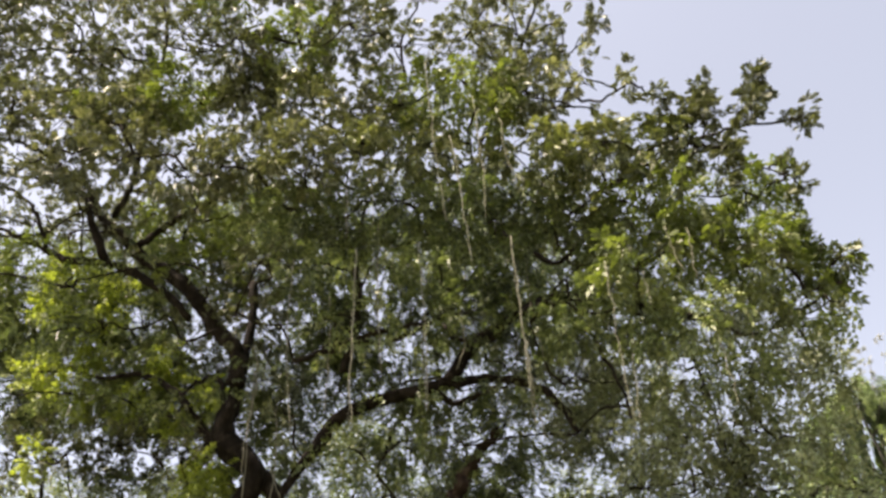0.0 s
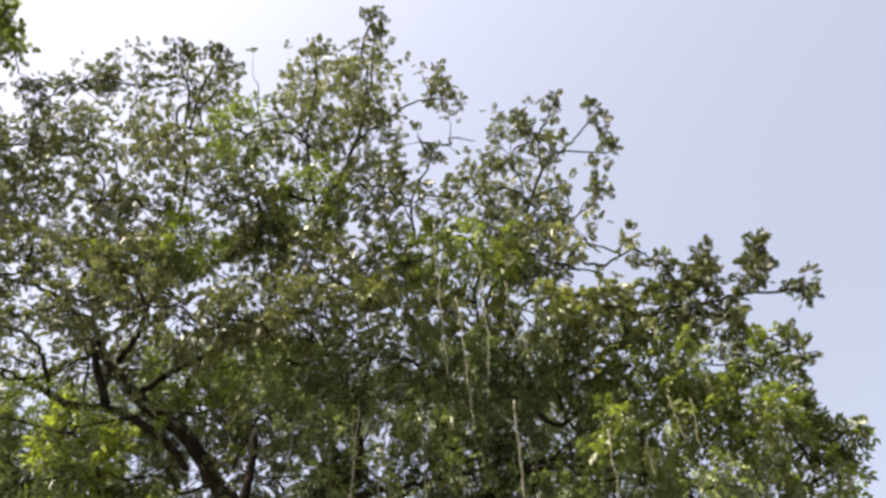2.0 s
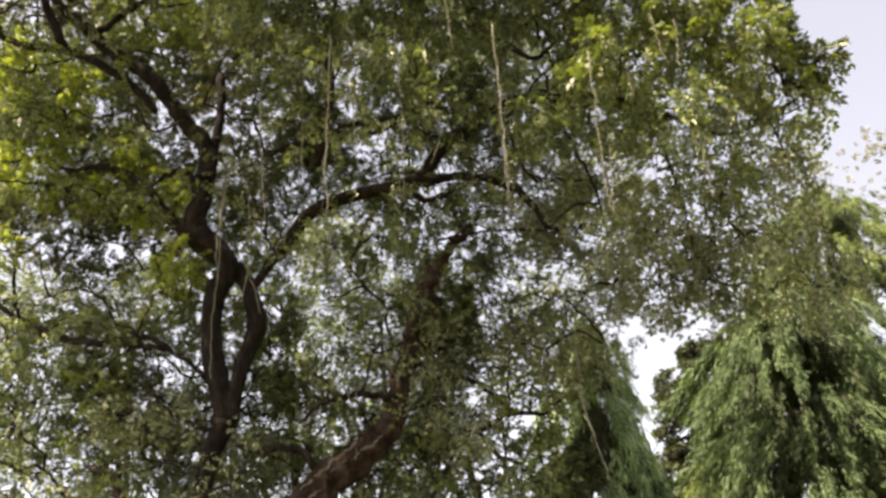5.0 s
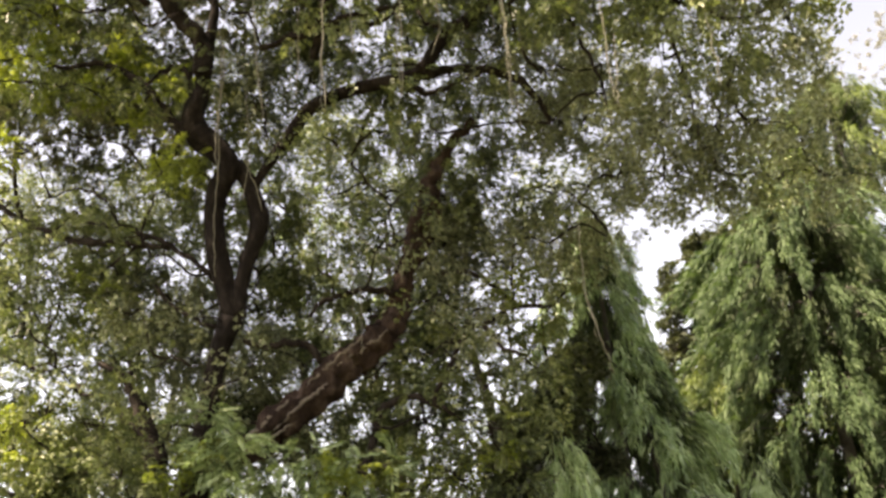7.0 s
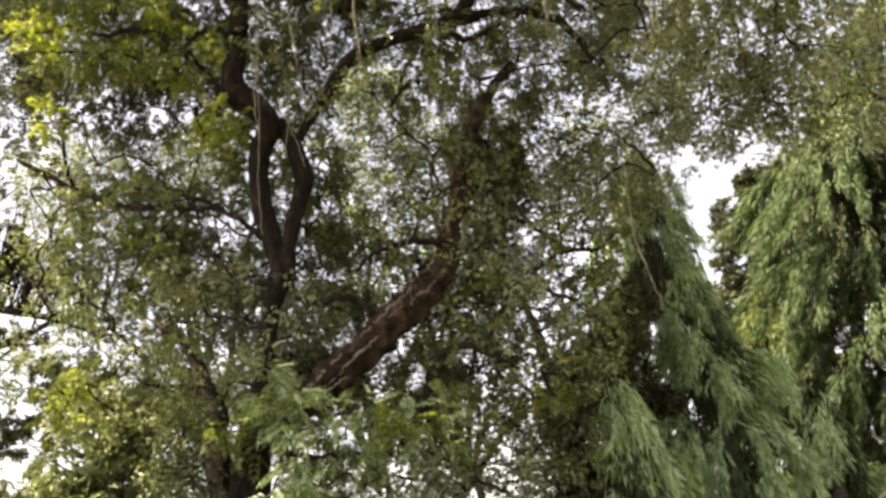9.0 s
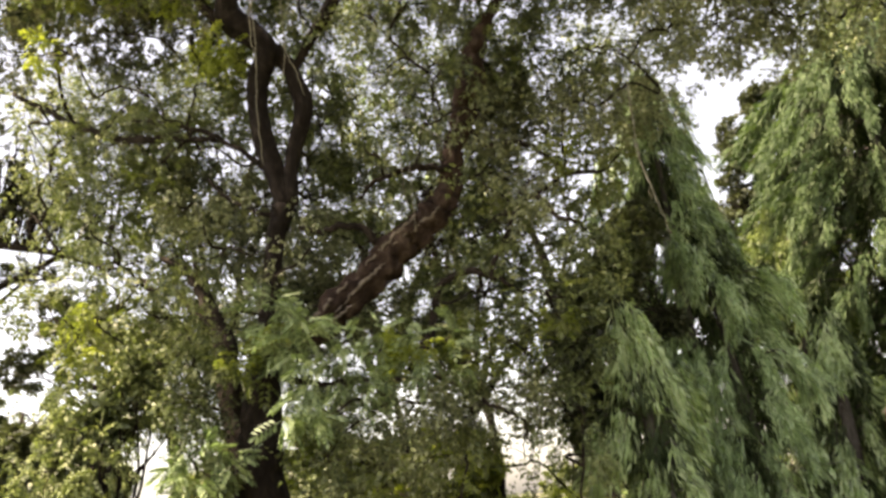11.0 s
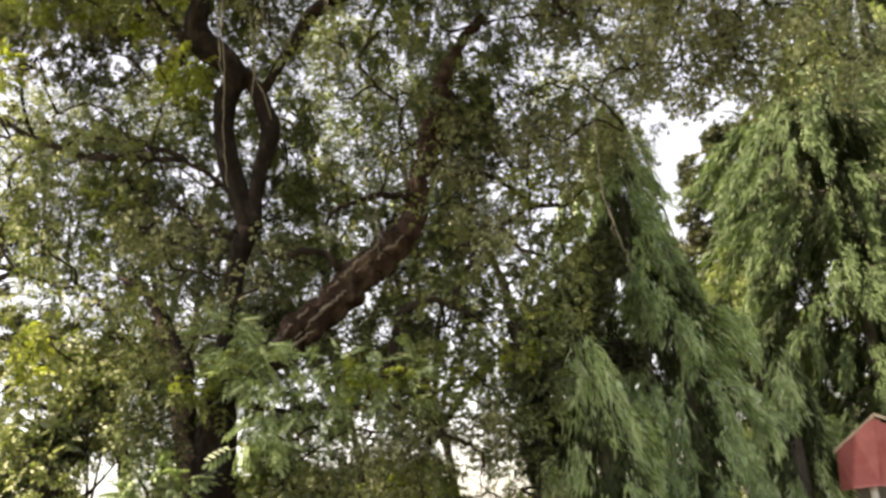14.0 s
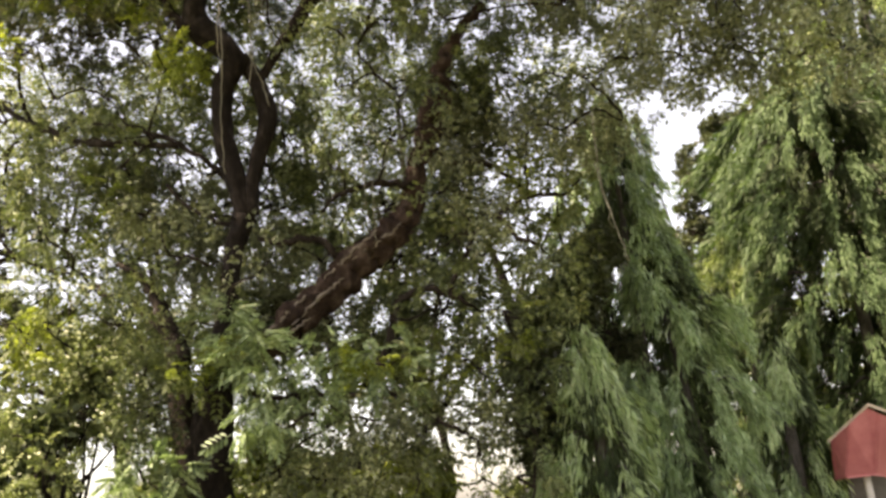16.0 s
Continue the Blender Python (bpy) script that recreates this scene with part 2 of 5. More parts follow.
def pinnate(length, pairs, leaflet, width, sweep=58, blade=blade):
    """A feathered leaf along +y: pairs of leaflets and one at the tip, on a thin rachis that droops."""
    pieces = []
    for k in range(pairs):
        y = length * (0.25 + 0.68 * k / max(pairs - 1, 1))
        for s in (-1, 1):
            v, q = blade(leaflet * (0.8 + 0.25 * math.sin(math.pi * (k + 0.5) / pairs)), width)
            m = np.array((pose(0, y, -0.35 * y * y / length, -18, s * 12, -s * sweep)))
            pieces.append((v @ m[:3, :3].T + m[:3, 3], q))
    v, q = blade(leaflet, width)
    m = np.array(pose(0, length * 0.97, -0.33 * length, -28))
    pieces.append((v @ m[:3, :3].T + m[:3, 3], q))
    if blade is plain_blade:
        return gather(pieces)
    w = 0.004
    rv = np.array([(-w, 0, 0), (w, 0, 0), (w * 0.5, length, -0.34 * length), (-w * 0.5, length, -0.34 * length)])
    pieces.append((rv, np.array([(0, 1, 2, 3)])))
    return gather(pieces)


def frames_of(ways, rolls):
    """Turns that carry +y to each way, with +z as high as it goes, then a roll about the way."""
    y = ways / (np.linalg.norm(ways, axis=1, keepdims=True) + 1e-9)
    x = np.cross(y, (0, 0, 1.0))
    x /= np.linalg.norm(x, axis=1, keepdims=True) + 1e-6
    z = np.cross(x, y)
    c, s = np.cos(rolls)[:, None], np.sin(rolls)[:, None]
    return np.stack([c * x + s * z, y, c * z - s * x], -1)


def scatter(template, places, turns, sizes):
    v, q = template
    out = np.einsum("nij,vj->nvi", turns, v) * sizes[:, None, None] + places[:, None]
    return out.reshape(-1, 3), (q[None] + np.arange(len(places))[:, None, None] * len(v)).reshape(-1, 4)


def tips_in(lobes, rng, gaps=0.0, scale=1.0, fill=1.0, grow=-0.13):
    """Ends of twigs inside round lobes (x, y, z, radius, count, flatness), thinned where a slow noise leaves gaps."""
    tips, ways = [], []
    for x, y, z, r, count, *flat in lobes:
        f = flat[0] if flat else 0.8
        small = r < 0.26
        count = max(count, 4) if small else int(count * fill)
        r = r + grow if r > 0.35 else r * 0.7
        d = rng.normal(0, 1, (int(count * 1.9), 3))
        d /= np.linalg.norm(d, axis=1, keepdims=True)
        d *= rng.uniform(0.12, 1.0, (len(d), 1)) ** 0.45
        p = np.array((x, y, z)) + d * (r, r, r * f)
        keep = np.array([small or noise.noise(Vector(q) * (1.15 / scale)) > -0.28 + gaps + rng.uniform(-0.12, 0.12) for q in p], bool)
        p, d = p[keep][:count], d[keep][:count]
        tips.append(p)
        ways.append(d)
    return np.concatenate(tips), np.concatenate(ways)


def sprays(tips, ways, template, per_tip, rng, size=(0.75, 1.2), droop=0.25, rise=0.25, spread=1.0):
    """Rosettes: at every twig end some leaves that fan out round the twig's way and droop."""
    n = len(tips) * per_tip
    p = np.repeat(tips, per_tip, 0) + rng.normal(0, 0.035, (n, 3))
    w = np.repeat(ways + (0, 0, rise), per_tip, 0) * 0.55 + rng.normal(0, 0.62 * spread, (n, 3))
    w[:, 2] -= droop
    return scatter(template, p, frames_of(w, rng.normal(0, 0.6, n)), rng.uniform(*size, n))


def twigs(tips, hubs, rng, share=0.35, radius=0.011, most=1.0):
    """Thin twigs that run from the nearest place on a limb to a share of the twig ends, bowed a little."""
    pieces = []
    for t in tips[rng.uniform(size=len(tips)) < share]:
        d = np.linalg.norm(hubs - t, axis=1)
        h = hubs[np.argmin(d + rng.uniform(0, 0.9, len(d)))]
        span = np.linalg.norm(h - t)
        if span < 0.15:
            continue
        if span > most:
            continue
        a = h + (t - h) * 0.35 + rng.normal(0, 0.09 * span, 3) + (0, 0, 0.05 * span)
        b = h + (t - h) * 0.7 + rng.normal(0, 0.07 * span, 3) + (0, 0, 0.05 * span)
        pieces.append(tube([(*h, radius * (0.6 + span)), (*a, radius * (0.45 + 0.6 * span)), (*b, radius * 0.6), (*t, radius * 0.3)], 2, 4, 0.0))
    return gather(pieces)


def leaf_mass(name, leaves, mat, parent, label=""):
    ob = world_part(name, raw_mesh(name, *leaves), mat, parent, label, "stuff")
    return ob


# ---- ground ----
def build_ground():
    n, half = 90, 1.0
    t = np.linspace(-1, 1, n)
    axis = np.sign(t) * (np.abs(t) ** 3) * 900
    x, y = np.meshgrid(axis, axis)
    z = 0.06 * np.sin(x * 0.7) * np.cos(y * 0.5) * np.exp(-(x**2 + y**2) / 900)
    v = np.stack([x, y, z], -1).reshape(-1, 3)
    i = (np.arange(n - 1)[:, None] * n + np.arange(n - 1)[None]).ravel()
    me = raw_mesh("ground", v, np.stack([i, i + 1, i + n + 1, i + n], -1))
    me.materials.append(GROUND)
    tagged(new("ground", me), "dry earth and grass ground under the trees", "ground", kind="structure")


build_ground()

# ---- the great tree ----
tree = empty("sausage_tree", (-2.44, 10.0, 0.0), "large spreading tree with dark twisting limbs and pale hanging stalks", "tree")
TRUNK = [(-2.42, 10.02, -0.1, 0.46), (-2.44, 10.02, 0.7, 0.37), (-2.62, 10.00, 2.00, 0.268), (-2.59, 9.97, 2.39, 0.253), (-2.56, 9.95, 2.73, 0.220), (-2.50, 9.93, 3.14, 0.180), (-2.42, 9.90, 3.49, 0.145), (-2.35, 9.88, 3.91, 0.116), (-2.28, 9.85, 4.34, 0.105), (-2.21, 9.83, 4.72, 0.106), (-2.07, 9.80, 5.06, 0.138)]
FORK_LEFT = [(-2.07, 9.80, 5.03, 0.113), (-2.16, 9.75, 5.48, 0.115), (-2.24, 9.71, 5.88, 0.119), (-2.27, 9.66, 6.26, 0.120), (-2.22, 9.62, 6.59, 0.125), (-2.08, 9.57, 6.85, 0.132), (-2.22, 9.52, 7.08, 0.146), (-2.44, 9.48, 7.28, 0.160), (-2.48, 9.43, 7.47, 0.140), (-2.39, 9.38, 7.80, 0.101), (-2.33, 9.34, 8.10, 0.068), (-2.28, 9.29, 8.47, 0.062), (-2.22, 9.25, 8.85, 0.055), (-2.24, 9.20, 9.52, 0.053)]
FORK_RIGHT = [(-2.02, 9.80, 5.07, 0.094), (-1.97, 9.78, 5.48, 0.086), (-1.85, 9.76, 5.88, 0.097), (-1.76, 9.74, 6.19, 0.111), (-1.82, 9.72, 6.49, 0.099), (-1.89, 9.70, 6.71, 0.093), (-2.04, 9.68, 6.94, 0.100)]
LEANING = [(-2.35, 9.90, 3.32, 0.120), (-2.07, 9.88, 3.56, 0.133), (-1.78, 9.86, 3.68, 0.158), (-1.44, 9.84, 3.95, 0.171), (-1.12, 9.82, 4.20, 0.178), (-0.78, 9.80, 4.45, 0.185), (-0.47, 9.78, 4.65, 0.161), (-0.28, 9.76, 4.87, 0.137), (-0.20, 9.74, 5.17, 0.113), (-0.10, 9.72, 5.48, 0.107), (0.03, 9.70, 5.79, 0.140), (0.16, 9.68, 6.13, 0.135), (0.24, 9.66, 6.44, 0.110), (0.36, 9.64, 6.74, 0.085), (0.57, 9.62, 7.04, 0.059), (0.84, 9.60, 7.30, 0.040)]
ARCH = [(-1.84, 9.70, 6.62, 0.053), (-1.57, 9.59, 6.96, 0.060), (-1.35, 9.49, 7.18, 0.074), (-1.11, 9.38, 7.45, 0.082), (-0.77, 9.27, 7.56, 0.075), (-0.36, 9.17, 7.59, 0.075), (0.05, 9.06, 7.59, 0.074), (0.28, 8.96, 7.65, 0.081), (0.44, 8.85, 7.86, 0.074), (0.67, 8.74, 8.04, 0.068), (1.01, 8.64, 8.20, 0.051), (1.32, 8.53, 8.35, 0.048), (1.69, 8.43, 8.36, 0.047), (2.13, 8.32, 8.24, 0.043), (2.42, 8.21, 8.02, 0.043), (2.64, 8.11, 7.74, 0.032), (2.95, 8.00, 7.59, 0.025)]
stem("trunk", TRUNK, BARK, tree, "dark furrowed trunk", 6, 16, 0.07, seed=1)
stem("limb", FORK_LEFT, BARK, tree, "dark twisting limb", 5, 14, 0.07, seed=2)
stem("limb", FORK_RIGHT, BARK, tree, "", 5, 14, 0.08, seed=3)
leaning = stem("limb", LEANING, BARK_RED, tree, "thick leaning limb with peeling reddish bark", 6, 18, 0.13, 0.02, seed=4)
stem("limb", ARCH, BARK, tree, "", 5, 12, 0.08, seed=5)
hubs = [smooth_line(p, 6)[:, :3] for p in (TRUNK[6:], FORK_LEFT, FORK_RIGHT, LEANING[:-2], ARCH)]


def bough(points, seed=0, mat=BARK_BOUGH):
    stem("bough", points, mat, tree, "", 5, 9, 0.08, 0.010, seed)
    hubs.append(smooth_line(points, 6)[:, :3])


bough([(0.16, 9.35, 7.79, 0.063), (0.47, 9.29, 7.81, 0.059), (0.74, 9.23, 7.80, 0.049), (1.08, 9.18, 7.68, 0.048), (1.37, 9.12, 7.50, 0.054), (1.53, 9.06, 7.20, 0.047), (1.65, 9.00, 6.85, 0.026)], 11)
bough([(0.05, 9.40, 7.78, 0.042), (0.28, 9.30, 7.52, 0.038), (0.52, 9.20, 7.52, 0.031), (0.79, 9.10, 7.56, 0.020)], 12)
bough([(-2.59, 9.50, 7.25, 0.061), (-2.82, 9.53, 7.62, 0.055), (-3.08, 9.57, 8.00, 0.053), (-3.41, 9.60, 8.31, 0.046), (-3.77, 9.63, 8.48, 0.036), (-4.16, 9.67, 8.46, 0.025), (-4.56, 9.70, 8.66, 0.018)], 13)
bough([(-2.46, 9.40, 7.54, 0.034), (-2.59, 9.40, 8.13, 0.035), (-2.83, 9.40, 8.15, 0.031), (-3.02, 9.40, 7.97, 0.021)], 14)
bough([(-2.38, 9.30, 7.97, 0.117), (-2.34, 9.25, 8.23, 0.108), (-2.43, 9.20, 8.50, 0.105), (-2.59, 9.15, 8.69, 0.102), (-2.74, 9.10, 8.87, 0.099), (-2.91, 9.00, 9.12, 0.097), (-3.08, 8.94, 9.34, 0.094), (-3.32, 8.89, 9.53, 0.091), (-3.56, 8.83, 9.69, 0.085), (-3.78, 8.78, 9.89, 0.074), (-3.95, 8.72, 10.09, 0.064), (-4.17, 8.67, 10.25, 0.057), (-4.41, 8.61, 10.66, 0.054), (-4.62, 8.56, 11.05, 0.044), (-4.99, 8.50, 11.30, 0.032)], 15)
bough([(-3.01, 9.15, 8.93, 0.046), (-3.26, 9.07, 9.23, 0.054), (-3.72, 8.99, 9.58, 0.059), (-4.15, 8.91, 9.78, 0.059), (-4.57, 8.84, 9.78, 0.052), (-4.88, 8.76, 9.90, 0.041), (-5.20, 8.68, 10.06, 0.030), (-5.62, 8.60, 10.27, 0.019)], 16)
bough([(-4.16, 8.90, 9.83, 0.060), (-4.37, 8.75, 10.26, 0.053), (-4.54, 8.60, 10.76, 0.047), (-4.76, 8.45, 11.06, 0.039), (-5.19, 8.30, 11.41, 0.032), (-5.59, 8.15, 11.50, 0.024), (-6.19, 8.00, 11.57, 0.016)], 17)
bough([(-3.77, 8.85, 9.96, 0.049), (-3.41, 8.71, 10.16, 0.042), (-3.07, 8.57, 10.24, 0.038), (-2.68, 8.44, 10.37, 0.030), (-2.41, 8.30, 10.41, 0.019)], 18)
bough([(-4.12, 8.70, 10.41, 0.042), (-3.89, 8.48, 10.61, 0.042), (-3.77, 8.26, 10.76, 0.034), (-3.64, 8.04, 10.91, 0.027), (-3.52, 7.82, 11.36, 0.019), (-3.47, 7.60, 11.71, 0.016)], 19)
bough([(-4.88, 8.70, 9.87, 0.026), (-5.01, 8.62, 10.22, 0.030), (-5.18, 8.55, 10.57, 0.027), (-5.46, 8.47, 10.80, 0.023), (-5.77, 8.40, 10.89, 0.019)], 20)
bough([(-4.13, 8.60, 10.16, 0.037), (-4.59, 8.47, 10.74, 0.031), (-5.05, 8.33, 10.84, 0.023), (-5.53, 8.20, 10.83, 0.019)], 21)
bough([(-4.59, 8.50, 10.99, 0.035), (-4.29, 8.12, 11.38, 0.032), (-4.14, 7.74, 11.29, 0.027), (-4.07, 7.36, 11.68, 0.023), (-4.10, 6.98, 12.08, 0.016), (-4.21, 6.60, 12.50, 0.012)], 22)
bough([(-4.28, 8.00, 11.61, 0.028), (-4.79, 7.85, 11.76, 0.028), (-5.25, 7.70, 11.98, 0.024), (-5.70, 7.55, 12.16, 0.020), (-6.02, 7.40, 12.08, 0.016)], 23)
bough([(-3.47, 7.60, 11.71, 0.024), (-3.28, 7.20, 12.36, 0.024), (-3.35, 6.80, 12.93, 0.020), (-3.31, 6.40, 13.54, 0.017), (-3.42, 6.00, 13.83, 0.008)], 24)
bough([(-3.18, 6.50, 12.74, 0.016), (-3.10, 6.25, 13.42, 0.016), (-2.88, 6.00, 13.80, 0.008)], 25)
bough([(-0.92, 8.20, 7.30, 0.046), (-0.82, 8.03, 7.62, 0.053), (-0.74, 7.87, 7.84, 0.053), (-0.71, 7.70, 8.15, 0.047), (-0.73, 7.53, 8.42, 0.035), (-0.64, 7.37, 8.69, 0.025), (-0.57, 7.20, 9.06, 0.016)], 26)
bough([(-1.47, 8.20, 7.49, 0.031), (-1.20, 8.10, 7.49, 0.037), (-0.92, 8.00, 7.52, 0.040), (-0.60, 7.90, 7.57, 0.037), (-0.26, 7.80, 7.56, 0.030), (-0.01, 7.70, 7.52, 0.021), (0.29, 7.60, 7.51, 0.012)], 27)
bough([(-0.29, 7.90, 8.80, 0.020), (0.19, 7.77, 8.89, 0.030), (0.63, 7.64, 8.81, 0.033), (0.94, 7.51, 8.55, 0.035), (1.15, 7.39, 8.21, 0.034), (1.40, 7.26, 7.87, 0.027), (1.57, 7.13, 7.88, 0.024), (1.72, 7.00, 7.98, 0.015)], 28)
bough([(0.84, 7.70, 8.79, 0.026), (0.81, 7.36, 9.20, 0.023), (0.77, 7.02, 9.51, 0.020), (1.04, 6.68, 9.70, 0.019), (1.43, 6.34, 9.33, 0.015), (1.86, 6.00, 8.85, 0.009)], 29)
bough([(1.13, 7.30, 8.14, 0.024), (1.64, 7.04, 8.36, 0.021), (2.06, 6.79, 8.49, 0.018), (2.46, 6.53, 8.53, 0.018), (2.90, 6.27, 8.56, 0.018), (3.21, 6.01, 8.42, 0.014), (3.54, 5.76, 8.20, 0.011), (3.60, 5.50, 7.96, 0.005)], 30)
bough([(1.98, 7.00, 8.59, 0.015), (2.48, 6.62, 8.55, 0.018), (3.03, 6.25, 8.39, 0.014), (3.15, 5.88, 7.75, 0.011), (3.20, 5.50, 7.19, 0.005)], 31)
bough([(2.28, 8.20, 8.06, 0.029), (2.64, 7.84, 7.62, 0.028), (2.94, 7.48, 7.13, 0.023), (3.14, 7.12, 6.70, 0.016), (3.50, 6.76, 6.60, 0.010), (3.74, 6.40, 6.56, 0.005)], 32)
bough([(1.91, 8.20, 8.18, 0.030), (2.37, 7.80, 8.14, 0.025), (2.80, 7.40, 8.09, 0.022), (3.27, 7.00, 7.84, 0.018), (3.60, 6.60, 7.37, 0.011), (3.69, 6.20, 6.86, 0.005)], 33)
bough([(1.73, 8.30, 8.23, 0.027), (1.83, 8.07, 7.44, 0.022), (1.95, 7.83, 6.62, 0.014), (1.93, 7.60, 5.90, 0.008)], 34)
bough([(2.70, 8.00, 7.75, 0.022), (2.76, 7.80, 6.88, 0.018), (2.74, 7.60, 6.08, 0.011), (2.64, 7.40, 5.50, 0.008)], 35)
bough([(0.77, 8.20, 7.64, 0.037), (0.98, 8.11, 7.84, 0.038), (1.30, 8.03, 7.91, 0.038), (1.67, 7.94, 7.88, 0.038), (2.07, 7.86, 7.74, 0.040), (2.34, 7.77, 7.62, 0.037), (2.54, 7.69, 7.47, 0.024), (2.74, 7.60, 7.11, 0.014)], 36)
bough([(-1.17, 8.30, 7.74, 0.025), (-0.79, 8.24, 7.71, 0.028), (-0.35, 8.18, 7.68, 0.028), (-0.03, 8.12, 7.78, 0.025), (0.29, 8.06, 7.99, 0.022), (0.47, 8.00, 7.85, 0.016)], 37)
bough([(0.22, 8.30, 7.94, 0.019), (0.34, 8.27, 7.71, 0.025), (0.65, 8.23, 7.60, 0.028), (0.84, 8.20, 7.68, 0.028)], 38)
bough([(-0.77, 7.60, 10.86, 0.026), (-1.15, 7.33, 11.27, 0.030), (-1.38, 7.07, 11.69, 0.027), (-1.49, 6.80, 12.26, 0.024), (-1.53, 6.53, 12.88, 0.020), (-1.44, 6.27, 13.55, 0.017), (-1.47, 6.00, 14.29, 0.009)], 39)
bough([(-1.35, 7.00, 11.34, 0.022), (-1.05, 6.78, 11.80, 0.023), (-0.85, 6.56, 12.26, 0.023), (-0.72, 6.34, 12.83, 0.020), (-0.60, 6.12, 13.58, 0.017), (-0.60, 5.90, 14.63, 0.009)], 40)
bough([(-0.79, 6.30, 12.02, 0.015), (-0.35, 6.17, 12.44, 0.015), (0.04, 6.03, 12.57, 0.012), (0.57, 5.90, 12.38, 0.008)], 41)
bough([(-1.43, 6.40, 12.06, 0.015), (-1.82, 6.33, 12.41, 0.015), (-2.17, 6.27, 12.17, 0.011), (-2.33, 6.20, 11.79, 0.007)], 42)
bough([(0.93, 7.40, 9.70, 0.024), (1.12, 7.08, 10.39, 0.025), (1.37, 6.76, 10.90, 0.022), (1.64, 6.44, 11.44, 0.018), (1.82, 6.12, 11.34, 0.014), (2.30, 5.80, 10.80, 0.007)], 43)
bough([(1.44, 6.40, 10.76, 0.014), (1.80, 6.17, 10.66, 0.010), (1.70, 5.93, 9.72, 0.009), (2.08, 5.70, 9.81, 0.006)], 44)
bough([(1.57, 6.00, 10.85, 0.014), (1.83, 5.90, 11.06, 0.010), (2.08, 5.80, 11.35, 0.011), (2.28, 5.70, 11.52, 0.007)], 45)
bough([(1.55, 6.10, 10.94, 0.010), (1.57, 5.95, 11.49, 0.011), (1.79, 5.80, 11.93, 0.007)], 46)
bough([(-0.04, 6.60, 10.28, 0.017), (-0.06, 6.37, 10.78, 0.014), (0.16, 6.13, 11.17, 0.011), (0.19, 5.90, 11.07, 0.007)], 47)
bough([(1.71, 6.30, 9.52, 0.016), (1.88, 5.95, 8.89, 0.015), (2.16, 5.60, 8.73, 0.009)], 48)
bough([(-2.25, 9.85, 5.52, 0.029), (-2.51, 9.94, 5.80, 0.029), (-2.80, 10.03, 6.07, 0.030), (-3.15, 10.12, 6.30, 0.027), (-3.61, 10.21, 6.51, 0.021), (-3.99, 10.30, 6.62, 0.014)], 49)
bough([(-3.15, 10.10, 6.27, 0.020), (-3.43, 10.25, 6.14, 0.020), (-3.78, 10.40, 6.00, 0.014)], 50)
bough([(-2.89, 10.10, 6.10, 0.027), (-3.41, 10.26, 6.29, 0.034), (-3.91, 10.41, 6.39, 0.045), (-4.29, 10.57, 6.54, 0.042), (-4.65, 10.73, 6.78, 0.040), (-5.02, 10.89, 6.99, 0.040), (-5.42, 11.04, 7.31, 0.037), (-5.99, 11.20, 7.74, 0.031)], 51)
bough([(-5.08, 11.10, 7.08, 0.026), (-5.25, 11.10, 7.51, 0.027), (-5.34, 11.10, 8.07, 0.023), (-5.29, 11.10, 8.70, 0.020), (-5.32, 11.10, 9.26, 0.012)], 52)
bough([(-2.57, 9.50, 7.27, 0.020), (-2.78, 9.55, 7.01, 0.020), (-3.08, 9.60, 6.91, 0.013)], 53)
bough([(-2.76, 10.15, 2.01, 0.148), (-2.87, 10.16, 2.61, 0.139), (-2.94, 10.16, 3.10, 0.141), (-2.96, 10.17, 3.53, 0.130), (-3.02, 10.18, 3.86, 0.113), (-3.13, 10.18, 4.11, 0.089), (-3.25, 10.19, 4.40, 0.064), (-3.40, 10.19, 4.61, 0.045), (-3.65, 10.20, 4.78, 0.026)], 54)
bough([(-3.02, 10.20, 3.86, 0.038), (-3.31, 10.23, 4.09, 0.029), (-3.54, 10.27, 4.39, 0.022), (-3.88, 10.30, 4.46, 0.016)], 55)
bough([(-1.07, 9.60, 4.43, 0.048), (-1.20, 9.57, 4.59, 0.042), (-1.41, 9.55, 4.65, 0.039), (-1.65, 9.53, 4.62, 0.033), (-1.88, 9.50, 4.68, 0.024)], 56)
bough([(-0.20, 9.60, 5.15, 0.040), (-0.45, 9.53, 5.17, 0.040), (-0.69, 9.45, 5.15, 0.034), (-1.00, 9.38, 5.03, 0.024), (-1.18, 9.30, 4.82, 0.015)], 57)
bough([(-0.89, 9.80, 3.02, 0.041), (-0.61, 9.78, 3.46, 0.048), (-0.53, 9.77, 3.76, 0.045), (-0.42, 9.75, 3.93, 0.042), (-0.17, 9.73, 4.00, 0.036), (0.09, 9.72, 3.91, 0.030), (0.32, 9.70, 3.75, 0.018)], 58)
bough([(0.09, 9.70, 3.90, 0.024), (0.29, 9.68, 4.28, 0.027), (0.47, 9.66, 4.57, 0.028), (0.66, 9.64, 4.71, 0.025), (0.88, 9.62, 4.42, 0.027), (1.11, 9.60, 4.33, 0.018)], 59)
bough([(0.66, 9.70, 4.73, 0.022), (1.07, 9.63, 4.89, 0.025), (1.43, 9.57, 4.86, 0.021), (1.62, 9.50, 4.98, 0.012)], 60)
bough([(-2.33, 9.90, 3.18, 0.036), (-1.83, 9.77, 3.02, 0.032), (-1.34, 9.64, 2.98, 0.029), (-0.81, 9.51, 2.91, 0.029), (-0.52, 9.39, 2.82, 0.025), (-0.31, 9.26, 2.66, 0.022), (-0.05, 9.13, 2.48, 0.016), (0.20, 9.00, 2.31, 0.008)], 61)
